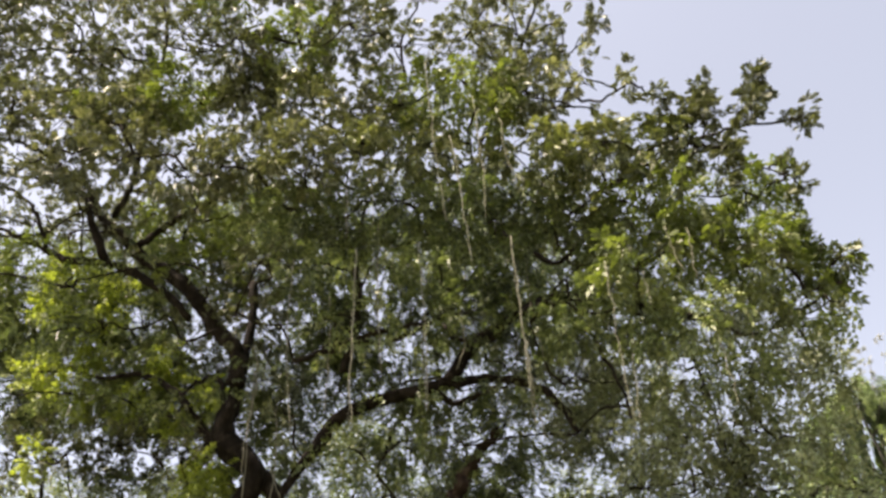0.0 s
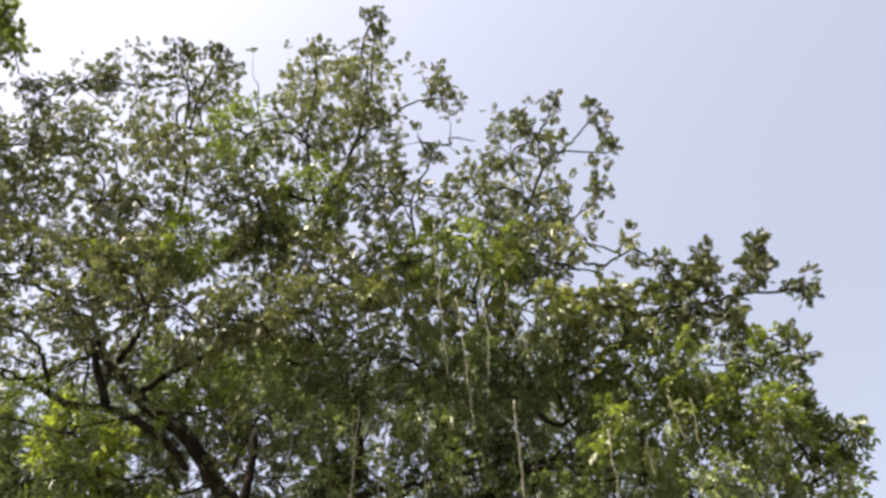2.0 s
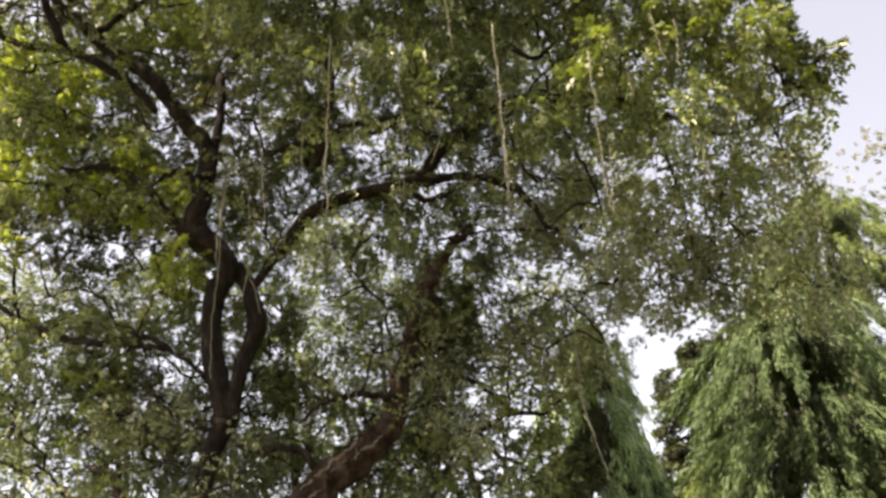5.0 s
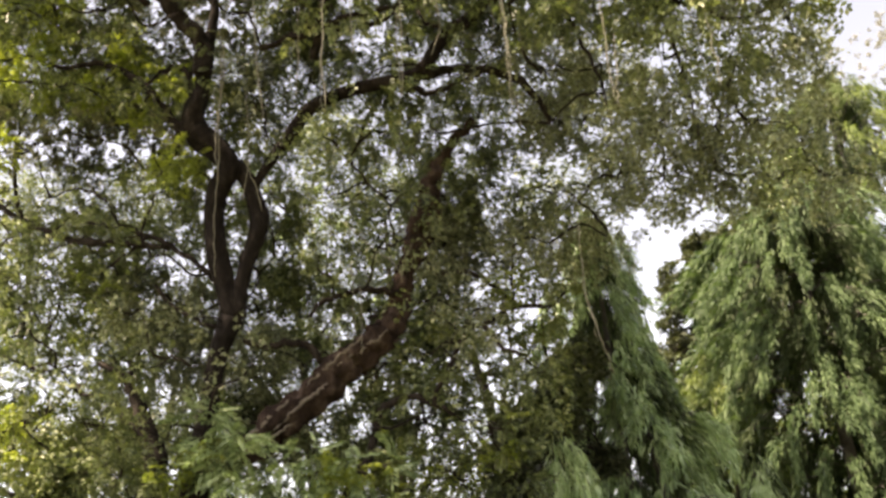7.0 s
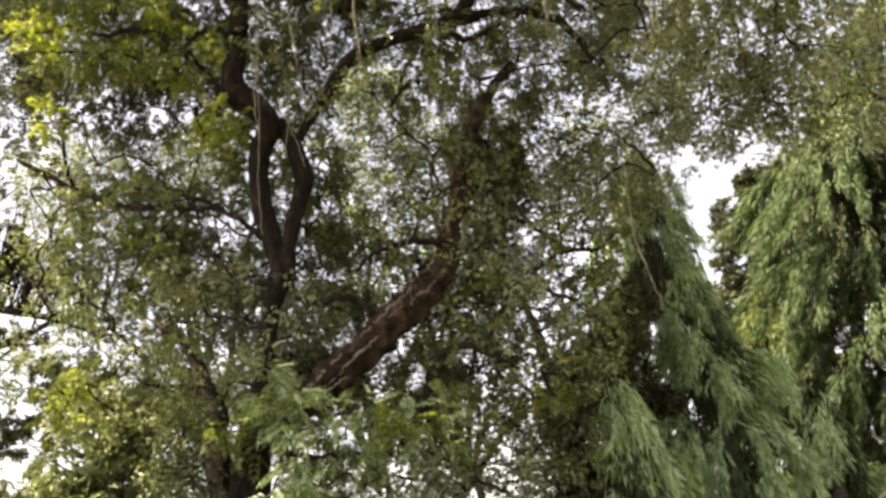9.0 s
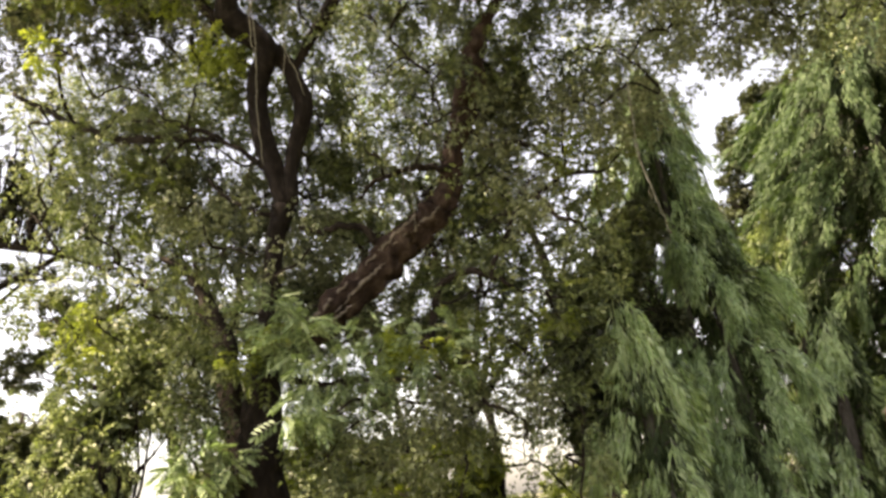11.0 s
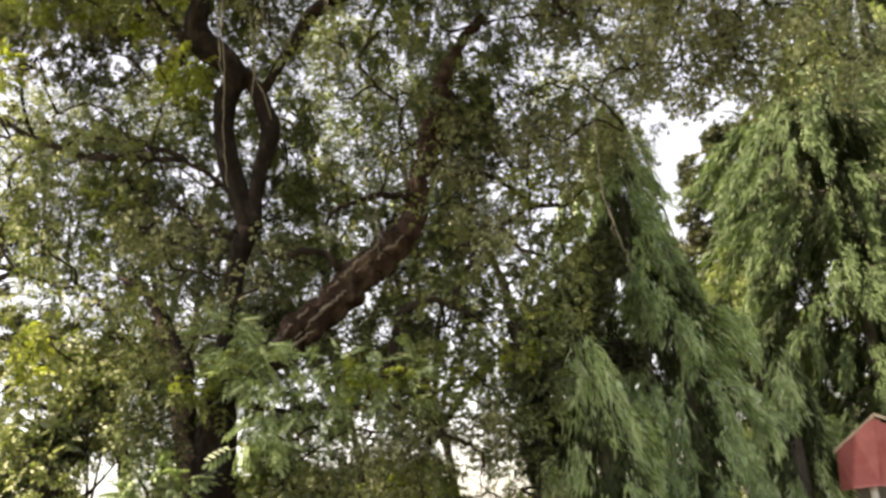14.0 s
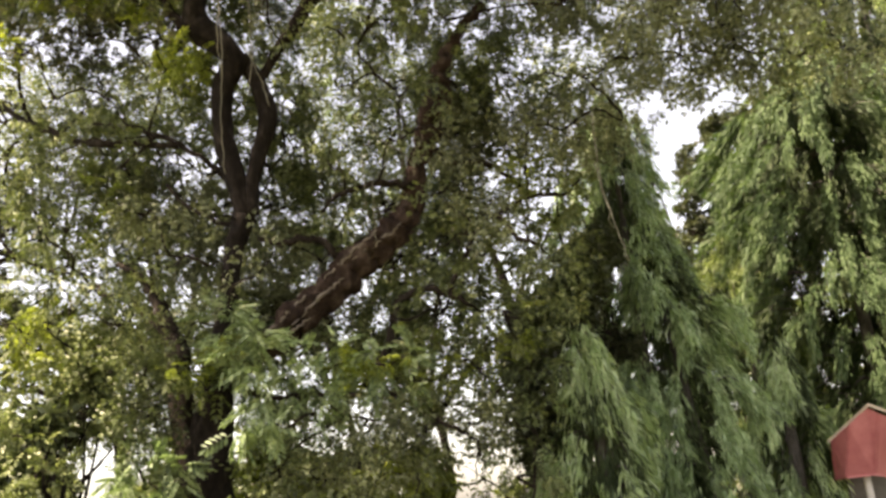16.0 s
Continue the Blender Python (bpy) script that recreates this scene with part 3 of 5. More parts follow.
bough([(-0.03, 9.65, 5.76, 0.025), (0.25, 9.66, 5.39, 0.031), (0.62, 9.68, 5.36, 0.028), (0.91, 9.69, 5.13, 0.025), (1.14, 9.70, 4.91, 0.016)], 62)
bough([(-2.13, 9.80, 4.90, 0.031), (-2.74, 10.00, 5.30, 0.023), (-3.06, 10.20, 5.69, 0.017)], 63)
bough([(-0.77, 10.40, 7.25, 0.021), (-0.60, 10.33, 7.52, 0.025), (-0.46, 10.27, 7.86, 0.025), (-0.17, 10.20, 8.28, 0.021)], 64)
HUBS = np.concatenate(hubs)


def bark_strip(a, b, off, width, seed):
    """A ragged strip of bark that has come loose along the leaning limb and curls away from it."""
    line = smooth_line(LEANING, 6)[a:b]
    rows = [(x, y - r * 0.93 + off[0] * k / len(line), z + off[1] * r + off[2] * (k / len(line)) ** 2, width * (0.35 + 0.65 * math.sin(math.pi * (k + 0.6) / (len(line) + 0.4))) * 0.72) for k, (x, y, z, r) in enumerate(line)]
    stem("peeling_bark", rows, BARK_PALE, leaning, "pale strip of peeling bark", 2, 7, 0.3, 0.012, seed)


for i, (a, b, off, width) in enumerate([(8, 19, (-0.05, 0.55, 0.0), 0.026), (15, 27, (-0.06, -0.35, -0.05), 0.022), (12, 20, (-0.08, -0.75, -0.10), 0.016), (22, 34, (-0.05, 0.5, 0.03), 0.024), (27, 40, (-0.04, 0.0, -0.04), 0.02), (7, 13, (-0.1, -0.2, -0.06), 0.02), (50, 62, (-0.03, 0.3, 0.02), 0.02)]):
    bark_strip(a, b, off, width, 240 + i)

# foliage lobes: centre, radius, how closely the leaves cover it
LOBES = {}


def foliage(kind, rows):
    LOBES.setdefault(kind, []).extend(rows)


foliage("deep", [(-2.59, 10.24, 11.75, 0.59, 2.97), (-1.65, 8.89, 10.31, 0.51, 1.71), (-0.81, 8.90, 10.12, 0.50, 1.28), (-0.02, 8.37, 9.84, 0.48, 1.28), (0.62, 8.88, 10.06, 0.50, 1.60), (1.33, 8.39, 9.77, 0.48, 1.60), (-4.13, 9.73, 10.32, 0.53, 1.63), (-1.65, 10.12, 10.36, 0.54, 2.18), (-0.64, 9.91, 10.35, 0.54, 1.64), (0.04, 9.75, 10.13, 0.53, 1.64), (0.74, 10.20, 10.28, 0.55, 2.05), (1.54, 9.98, 10.25, 0.54, 2.05), (2.23, 8.62, 8.83, 0.46, 1.28), (-6.34, 10.18, 9.82, 0.52, 2.97), (-5.66, 10.32, 9.65, 0.52, 2.97), (-4.65, 10.02, 9.55, 0.51, 2.97), (-3.88, 10.06, 9.62, 0.52, 2.23), (-1.35, 9.72, 9.14, 0.49, 1.64)])
foliage("deep", [(-0.92, 9.81, 8.97, 0.49, 1.64), (0.01, 9.71, 9.21, 0.50, 1.64), (0.75, 10.04, 9.43, 0.51, 2.05), (1.47, 10.05, 9.10, 0.50, 2.05), (1.83, 8.40, 7.99, 0.43, 1.28), (2.20, 7.37, 7.16, 0.37, 1.28), (2.99, 7.84, 7.41, 0.39, 0.75), (-6.08, 11.06, 9.16, 0.53, 1.93), (-4.99, 10.70, 8.87, 0.52, 1.93), (-4.29, 11.13, 9.08, 0.54, 2.57), (-3.56, 10.97, 9.11, 0.54, 2.57), (-2.70, 11.12, 9.26, 0.55, 1.42), (-1.15, 10.61, 8.96, 0.53, 1.42), (-0.36, 9.80, 8.25, 0.48, 1.38), (0.43, 9.89, 8.26, 0.49, 0.94), (2.81, 8.31, 7.11, 0.42, 0.55), (3.64, 8.67, 7.25, 0.43, 0.71), (-1.90, 11.09, 8.07, 0.52, 1.21)])
foliage("deep", [(-0.30, 10.03, 7.43, 0.47, 1.38), (0.35, 9.87, 7.36, 0.47, 1.38), (1.09, 9.96, 7.46, 0.48, 1.47), (-4.05, 10.77, 7.25, 0.48, 1.20), (-1.86, 10.85, 7.08, 0.49, 1.27), (0.47, 11.07, 6.98, 0.50, 3.22), (1.18, 10.73, 6.89, 0.49, 0.88), (-4.62, 11.16, 6.73, 0.48, 1.20), (-3.96, 10.75, 6.37, 0.46, 1.64), (-3.25, 10.89, 6.39, 0.47, 1.27), (-2.49, 11.00, 6.32, 0.47, 0.87), (-1.67, 11.12, 6.34, 0.48, 1.87), (-4.76, 11.05, 5.72, 0.47, 1.23), (-2.05, 11.13, 5.57, 0.47, 1.10), (-1.46, 11.15, 5.59, 0.48, 1.87), (-0.62, 11.53, 5.64, 0.49, 1.87), (-4.78, 11.16, 5.00, 0.46, 0.84), (-4.24, 11.43, 5.10, 0.47, 1.23)])
foliage("deep", [(-3.54, 11.00, 5.01, 0.46, 1.13), (1.48, 11.20, 4.56, 0.47, 0.88), (-2.59, 11.12, 4.11, 0.45, 1.38), (-0.65, 11.55, 4.02, 0.47, 2.55), (0.03, 11.05, 4.04, 0.45, 2.09), (1.27, 11.25, 4.00, 0.46, 0.88), (1.16, 11.26, 3.27, 0.45, 0.88), (-5.14, 11.40, 3.20, 0.45, 0.94), (-4.67, 11.80, 3.35, 0.47, 0.94), (0.92, 11.03, 2.50, 0.43, 0.64), (-6.00, 11.70, 2.82, 0.46, 1.29), (-5.09, 11.48, 2.52, 0.45, 1.72), (0.86, 10.72, 2.06, 0.42, 0.44), (-6.02, 11.75, 2.00, 0.45, 1.29), (-5.10, 11.28, 1.92, 0.43, 1.72)])
foliage("deep", [(1.66, 10.60, 4.23, 0.19, 3.38), (1.77, 10.60, 4.50, 0.16, 3.58), (1.46, 10.60, 3.98, 0.18, 3.38), (-2.06, 8.18, 9.75, 0.43, 0.44), (-1.14, 6.17, 7.80, 0.33, 1.71), (-0.65, 6.27, 7.79, 0.33, 1.28), (0.01, 6.39, 7.92, 0.34, 1.28), (0.51, 6.36, 7.75, 0.33, 1.60), (1.08, 6.17, 7.68, 0.32, 1.60), (-3.42, 8.20, 9.01, 0.41, 0.24), (-1.29, 7.49, 8.26, 0.37, 0.55), (-0.52, 7.28, 8.03, 0.36, 0.41), (0.01, 7.67, 8.28, 0.38, 0.41), (0.48, 7.66, 8.11, 0.37, 0.51), (1.24, 7.38, 8.15, 0.37, 0.51), (1.62, 6.35, 7.12, 0.31, 1.28), (-5.00, 7.96, 8.11, 0.37, 0.44), (-4.22, 7.73, 7.81, 0.36, 0.44)])
foliage("deep", [(-3.65, 7.86, 7.79, 0.36, 0.44), (-3.06, 7.99, 7.95, 0.37, 0.33), (-1.03, 7.28, 7.28, 0.34, 0.41), (-0.61, 7.05, 7.02, 0.32, 0.41), (0.00, 7.36, 7.38, 0.34, 0.41), (0.50, 7.75, 7.63, 0.36, 0.51), (1.02, 7.05, 6.95, 0.32, 0.51), (1.41, 6.42, 6.52, 0.30, 1.28), (1.85, 6.17, 6.29, 0.28, 1.92), (2.19, 5.72, 5.88, 0.26, 1.13), (-4.82, 8.94, 7.80, 0.39, 0.21), (-4.30, 9.17, 7.93, 0.40, 0.21), (-3.63, 9.33, 7.85, 0.41, 0.29), (-2.95, 9.18, 7.74, 0.40, 0.29), (-2.34, 9.10, 7.92, 0.41, 0.16), (-1.00, 8.96, 7.68, 0.40, 0.16), (-0.29, 7.65, 6.72, 0.34, 0.19), (0.33, 8.05, 6.87, 0.36, 0.13)])
foliage("deep", [(2.37, 7.16, 6.24, 0.32, 0.67), (2.72, 6.56, 5.90, 0.30, 0.87), (-1.64, 9.22, 7.05, 0.39, 0.13), (-0.34, 8.33, 6.47, 0.36, 0.19), (0.21, 7.77, 6.15, 0.33, 0.19), (0.80, 8.12, 6.33, 0.35, 0.20), (-3.33, 9.16, 6.30, 0.37, 0.13), (-1.76, 10.70, 6.97, 0.44, 0.05), (0.24, 8.89, 5.97, 0.36, 0.36), (0.93, 9.11, 6.13, 0.38, 0.34), (-3.79, 9.01, 5.70, 0.35, 0.13), (-3.32, 9.17, 5.80, 0.36, 0.18), (-2.84, 9.26, 5.64, 0.36, 0.07), (-1.75, 10.70, 6.15, 0.42, 0.08), (-3.84, 8.81, 4.87, 0.34, 0.35), (-2.01, 10.70, 5.43, 0.41, 0.05), (-1.10, 9.33, 4.93, 0.36, 0.10), (-0.59, 10.70, 5.25, 0.41, 0.08)])
foliage("deep", [(-4.07, 9.41, 4.54, 0.35, 0.24), (-3.38, 9.22, 4.44, 0.35, 0.35), (-2.84, 8.90, 4.28, 0.33, 0.32), (1.19, 9.62, 4.13, 0.36, 0.88), (-2.21, 9.22, 3.71, 0.34, 0.07), (-0.58, 9.45, 3.61, 0.35, 0.13), (-0.08, 9.33, 3.65, 0.34, 0.11), (1.07, 9.84, 3.67, 0.36, 0.88), (0.90, 9.81, 3.12, 0.36, 0.88), (-4.30, 9.60, 3.06, 0.35, 0.63), (-3.78, 9.64, 2.98, 0.35, 0.63), (0.75, 9.43, 2.40, 0.34, 0.64), (-4.75, 9.39, 2.48, 0.33, 0.86), (-4.09, 9.27, 2.45, 0.33, 1.14), (0.73, 9.38, 2.04, 0.33, 0.44), (-4.58, 9.10, 1.95, 0.32, 0.86), (-4.16, 9.34, 1.86, 0.32, 1.14)])
foliage("green", [(-0.69, 7.66, 10.09, 0.47, 0.60), (-0.03, 7.44, 9.93, 0.46, 0.60), (0.66, 7.71, 9.96, 0.47, 0.60), (1.47, 7.26, 9.51, 0.44, 0.60), (1.91, 6.71, 9.05, 0.42, 0.60), (2.65, 6.87, 9.15, 0.42, 0.60), (2.08, 8.37, 9.49, 0.47, 1.25)])
foliage("green", [(-0.48, 5.92, 8.40, 0.34, 0.90), (0.02, 6.24, 8.73, 0.36, 0.90), (0.59, 6.35, 8.51, 0.35, 0.90), (1.16, 5.73, 7.89, 0.32, 0.90), (1.62, 5.69, 7.96, 0.32, 1.40), (2.28, 5.83, 8.01, 0.33, 1.40), (1.66, 6.57, 7.84, 0.34, 1.25)])
foliage("fresh", [(-2.44, 11.20, 3.55, 0.45, 1.14), (-1.62, 11.61, 3.54, 0.47, 1.12), (-0.84, 11.49, 3.57, 0.46, 0.84), (-2.29, 11.58, 2.99, 0.46, 0.66), (-3.83, 11.62, 2.38, 0.45, 1.09), (-3.85, 11.81, 1.73, 0.45, 1.09)])
foliage("fresh", [(-2.19, 9.30, 3.83, 0.13, 2.04), (-2.24, 9.30, 3.55, 0.15, 1.91), (-2.12, 9.30, 3.30, 0.14, 1.97), (-1.90, 9.10, 3.25, 0.33, 1.14), (-1.27, 8.89, 3.05, 0.32, 1.12), (-0.63, 8.77, 3.07, 0.32, 0.84), (-1.76, 8.67, 2.73, 0.31, 0.66), (-2.94, 9.08, 2.26, 0.32, 0.73), (-3.12, 9.59, 1.75, 0.33, 0.73)])
foliage("high", [(-5.79, 7.43, 15.81, 0.65, 0.15), (-5.11, 7.61, 16.46, 0.67, 0.23), (-3.69, 7.47, 15.75, 0.65, 0.34), (-1.85, 7.64, 16.27, 0.67, 0.40), (-0.86, 7.08, 15.01, 0.62, 0.55), (-6.96, 7.30, 14.01, 0.58, 0.46), (-6.18, 7.59, 14.23, 0.60, 0.62), (-5.36, 7.68, 14.49, 0.61, 0.62), (-4.11, 7.34, 14.01, 0.59, 0.62), (-3.24, 7.32, 13.92, 0.58, 0.23), (-1.80, 7.52, 14.36, 0.61, 0.55), (-0.80, 7.59, 14.01, 0.60, 0.55), (1.67, 7.15, 13.22, 0.56, 0.40), (-6.45, 7.60, 12.60, 0.55, 0.62), (-5.58, 7.29, 12.32, 0.53, 0.62), (-4.50, 7.24, 11.93, 0.52, 0.62), (-4.21, 7.68, 12.45, 0.54, 0.46), (-3.15, 7.57, 12.88, 0.56, 0.34)])
foliage("high", [(-2.43, 7.62, 12.34, 0.54, 0.73), (-0.73, 7.66, 12.94, 0.56, 0.55), (-0.03, 7.63, 12.43, 0.55, 0.27), (0.83, 7.73, 12.66, 0.56, 0.55), (1.66, 7.59, 12.14, 0.54, 0.55), (-5.82, 7.29, 10.82, 0.48, 0.55), (-5.34, 7.55, 11.65, 0.51, 0.55), (-4.46, 7.49, 11.09, 0.50, 0.73), (-3.76, 7.66, 11.24, 0.51, 0.98), (-2.09, 7.30, 11.12, 0.49, 0.98), (-1.51, 7.26, 10.83, 0.48, 0.73), (-0.56, 7.16, 10.57, 0.47, 0.73), (1.57, 7.68, 11.34, 0.52, 0.73), (2.16, 6.63, 9.93, 0.44, 0.13), (-5.62, 7.73, 10.20, 0.47, 0.40), (-4.92, 7.70, 10.36, 0.48, 0.40), (-4.30, 7.60, 10.31, 0.47, 0.73), (-3.26, 7.07, 9.78, 0.44, 0.73)])
foliage("high", [(-2.81, 7.56, 9.88, 0.46, 0.98), (-1.98, 7.44, 9.99, 0.46, 0.98), (-1.27, 7.23, 9.67, 0.45, 0.98), (3.20, 6.75, 8.99, 0.42, 0.41), (-7.17, 10.29, 12.15, 0.60, 0.38), (-6.01, 10.09, 11.73, 0.58, 0.38), (-5.26, 10.27, 11.92, 0.59, 1.19), (-4.46, 10.33, 11.81, 0.59, 1.58), (-2.41, 9.68, 10.27, 0.53, 1.58), (-2.99, 9.88, 9.29, 0.50, 0.87), (-2.33, 9.91, 9.38, 0.51, 1.19), (-5.47, 10.50, 7.96, 0.49, 0.90), (-5.03, 10.99, 8.21, 0.51, 0.61), (-4.21, 10.87, 8.14, 0.51, 1.23), (-3.45, 11.12, 8.18, 0.52, 1.23)])
foliage("high", [(-3.45, 6.00, 14.10, 0.17, 2.13), (-2.87, 6.00, 14.02, 0.12, 2.54), (-2.61, 6.00, 13.11, 0.08, 2.13), (-1.50, 6.00, 14.20, 0.15, 1.52), (-0.67, 6.00, 14.95, 0.21, 1.97), (-0.51, 6.00, 14.06, 0.15, 1.52), (0.37, 6.00, 13.39, 0.08, 2.13), (0.28, 6.00, 12.81, 0.22, 1.27), (0.60, 6.00, 12.55, 0.06, 3.63), (1.78, 5.70, 11.90, 0.06, 4.08), (1.74, 5.70, 11.54, 0.06, 2.78), (2.26, 5.70, 11.66, 0.06, 4.37), (2.32, 5.70, 11.34, 0.06, 4.37), (2.27, 5.70, 10.69, 0.07, 4.25), (2.06, 5.70, 9.92, 0.08, 3.79), (1.91, 5.70, 9.76, 0.05, 2.18), (0.20, 6.00, 11.16, 0.10, 2.54), (0.03, 6.00, 11.70, 0.06, 1.40)])
foliage("high", [(2.21, 5.70, 8.90, 0.10, 4.06), (2.04, 5.70, 8.67, 0.10, 2.23), (2.45, 5.70, 8.57, 0.11, 2.90), (2.90, 5.70, 8.65, 0.11, 3.87), (2.77, 5.70, 8.38, 0.11, 2.90), (3.40, 5.70, 8.66, 0.13, 3.71), (3.28, 5.70, 8.36, 0.12, 2.78), (3.73, 5.70, 8.21, 0.08, 4.62), (3.66, 5.70, 7.93, 0.04, 4.37), (3.57, 5.70, 8.13, 0.05, 2.13), (3.39, 5.70, 7.48, 0.05, 4.25), (3.38, 5.70, 7.23, 0.04, 4.95), (3.39, 5.70, 7.09, 0.04, 2.37), (2.94, 5.70, 7.80, 0.10, 3.05), (2.93, 5.70, 7.57, 0.09, 3.05), (3.48, 5.70, 6.40, 0.04, 3.20), (3.32, 5.70, 5.93, 0.04, 2.37), (-5.25, 6.00, 12.90, 0.19, 1.97)])
foliage("high", [(-4.90, 6.00, 13.29, 0.13, 2.37), (-4.40, 6.00, 13.35, 0.14, 3.05), (-3.76, 6.00, 13.33, 0.10, 2.78), (-0.22, 6.00, 10.22, 0.05, 3.20), (0.92, 6.00, 10.91, 0.10, 2.54), (1.10, 5.70, 10.48, 0.12, 2.23), (-5.61, 5.93, 13.47, 0.48, 0.06), (-4.75, 6.21, 13.51, 0.49, 0.22), (-4.06, 6.30, 13.74, 0.50, 0.35), (-3.08, 6.25, 13.65, 0.50, 0.51), (-2.12, 5.71, 12.43, 0.45, 0.07), (-1.50, 6.29, 13.52, 0.50, 0.60), (-0.65, 5.76, 12.49, 0.45, 0.82), (0.05, 5.98, 12.74, 0.47, 0.07), (-5.56, 5.79, 11.52, 0.42, 0.70), (-4.76, 5.72, 11.20, 0.41, 0.93), (-4.34, 5.97, 11.70, 0.43, 0.93), (-3.27, 5.85, 11.50, 0.42, 0.93)])
foliage("high", [(-2.66, 5.78, 11.46, 0.42, 0.35), (-1.38, 5.69, 11.28, 0.42, 0.82), (-0.73, 6.35, 12.18, 0.46, 0.82), (0.01, 5.94, 11.52, 0.43, 0.07), (0.79, 6.23, 11.84, 0.45, 0.07), (1.39, 5.80, 11.09, 0.42, 0.60), (-5.01, 5.93, 10.19, 0.39, 0.93), (-4.75, 6.26, 10.81, 0.41, 0.93), (-3.81, 6.02, 10.31, 0.39, 0.93), (-3.45, 6.32, 10.84, 0.42, 0.70), (-2.44, 5.77, 10.16, 0.38, 0.51), (-1.83, 5.66, 9.84, 0.37, 1.09), (-0.54, 5.67, 9.98, 0.38, 0.82), (-0.03, 6.02, 10.11, 0.39, 0.41), (0.64, 5.87, 9.97, 0.38, 0.82), (1.37, 6.01, 10.00, 0.39, 0.82), (1.92, 5.84, 9.93, 0.38, 0.08), (-4.71, 5.77, 9.05, 0.35, 0.82)])
foliage("high", [(-4.12, 5.87, 9.37, 0.36, 0.82), (-3.49, 5.90, 9.05, 0.35, 1.09), (-2.94, 5.98, 9.25, 0.36, 1.47), (-1.83, 6.28, 9.72, 0.38, 1.47), (-1.11, 5.78, 8.92, 0.35, 1.09), (-0.45, 6.21, 9.30, 0.37, 1.09), (1.22, 5.88, 8.98, 0.36, 1.09), (1.73, 5.54, 8.70, 0.34, 0.31), (-4.61, 6.09, 8.60, 0.34, 0.60), (-3.78, 5.71, 8.27, 0.33, 0.60), (-3.31, 5.86, 8.44, 0.33, 1.09), (-2.80, 6.02, 8.60, 0.34, 1.09), (-2.16, 5.85, 8.11, 0.33, 1.47), (-1.57, 6.04, 8.34, 0.34, 1.47), (-1.03, 5.70, 7.98, 0.32, 1.47), (2.83, 5.94, 8.22, 0.34, 0.96), (-5.49, 7.79, 9.50, 0.41, 0.06), (-4.82, 8.01, 9.51, 0.42, 0.06)])
foliage("high", [(-4.23, 7.98, 9.78, 0.42, 0.18), (-3.64, 8.07, 9.74, 0.43, 0.24), (-1.89, 7.96, 8.79, 0.40, 0.24), (-2.37, 8.16, 7.96, 0.38, 0.13), (-1.86, 7.80, 7.77, 0.36, 0.18), (-4.48, 8.78, 6.82, 0.37, 0.10), (-4.12, 9.02, 7.01, 0.38, 0.07), (-3.63, 9.29, 7.19, 0.39, 0.14), (-2.84, 9.15, 6.96, 0.39, 0.14)])
foliage("lime", [(-4.75, 9.30, 9.95, 0.32, 1.11), (-4.11, 9.30, 9.62, 0.24, 1.20), (-4.21, 9.30, 9.16, 0.20, 1.27), (-4.87, 9.30, 9.46, 0.28, 1.15), (-2.64, 9.50, 6.94, 0.22, 1.19), (-2.46, 9.50, 6.74, 0.12, 1.52), (-2.81, 9.50, 6.69, 0.12, 1.52), (1.02, 9.40, 5.06, 0.11, 1.52), (-4.43, 9.60, 3.95, 0.14, 1.34), (-4.37, 9.60, 3.62, 0.11, 1.52), (-2.46, 9.20, 3.31, 0.11, 1.45), (-0.78, 8.90, 3.22, 0.16, 1.24), (-1.06, 8.90, 3.15, 0.12, 1.39), (0.72, 9.60, 3.35, 0.13, 1.39), (0.42, 9.60, 3.08, 0.13, 1.39), (-0.55, 9.40, 2.25, 0.13, 1.34), (-0.46, 9.40, 2.03, 0.12, 1.39), (-0.05, 9.40, 2.99, 0.12, 1.39)])
foliage("lime", [(0.60, 9.60, 3.60, 0.06, 2.13), (-5.06, 9.70, 8.65, 0.24, 1.74), (-4.58, 9.70, 8.29, 0.23, 1.77), (-3.79, 9.70, 8.05, 0.20, 1.86), (-3.19, 9.70, 7.80, 0.17, 1.97), (-2.80, 9.70, 8.11, 0.20, 1.86), (-3.33, 9.70, 8.64, 0.23, 1.77), (-4.82, 9.70, 7.40, 0.16, 1.97), (-4.35, 9.70, 8.80, 0.20, 1.86)])
foliage("olive", [(3.53, 7.80, 7.47, 0.39, 0.53), (-2.05, 11.04, 9.02, 0.54, 1.85), (1.17, 10.26, 8.61, 0.51, 1.13), (1.97, 10.10, 8.23, 0.50, 1.54), (2.77, 10.29, 8.40, 0.51, 1.14), (4.31, 8.53, 7.24, 0.43, 0.74), (1.83, 9.67, 7.32, 0.46, 1.54), (2.59, 9.94, 7.27, 0.47, 0.83), (2.87, 8.74, 6.53, 0.42, 0.79), (3.46, 8.59, 6.46, 0.41, 0.74), (3.85, 8.08, 6.15, 0.39, 0.50), (2.66, 10.71, 7.03, 0.50, 0.92), (2.79, 8.90, 5.96, 0.41, 0.64), (3.47, 9.11, 6.00, 0.42, 0.82), (4.43, 8.67, 5.69, 0.40, 0.36), (0.44, 10.90, 6.29, 0.48, 2.52), (1.17, 10.96, 6.37, 0.48, 1.26), (1.94, 10.91, 6.30, 0.48, 1.26)])
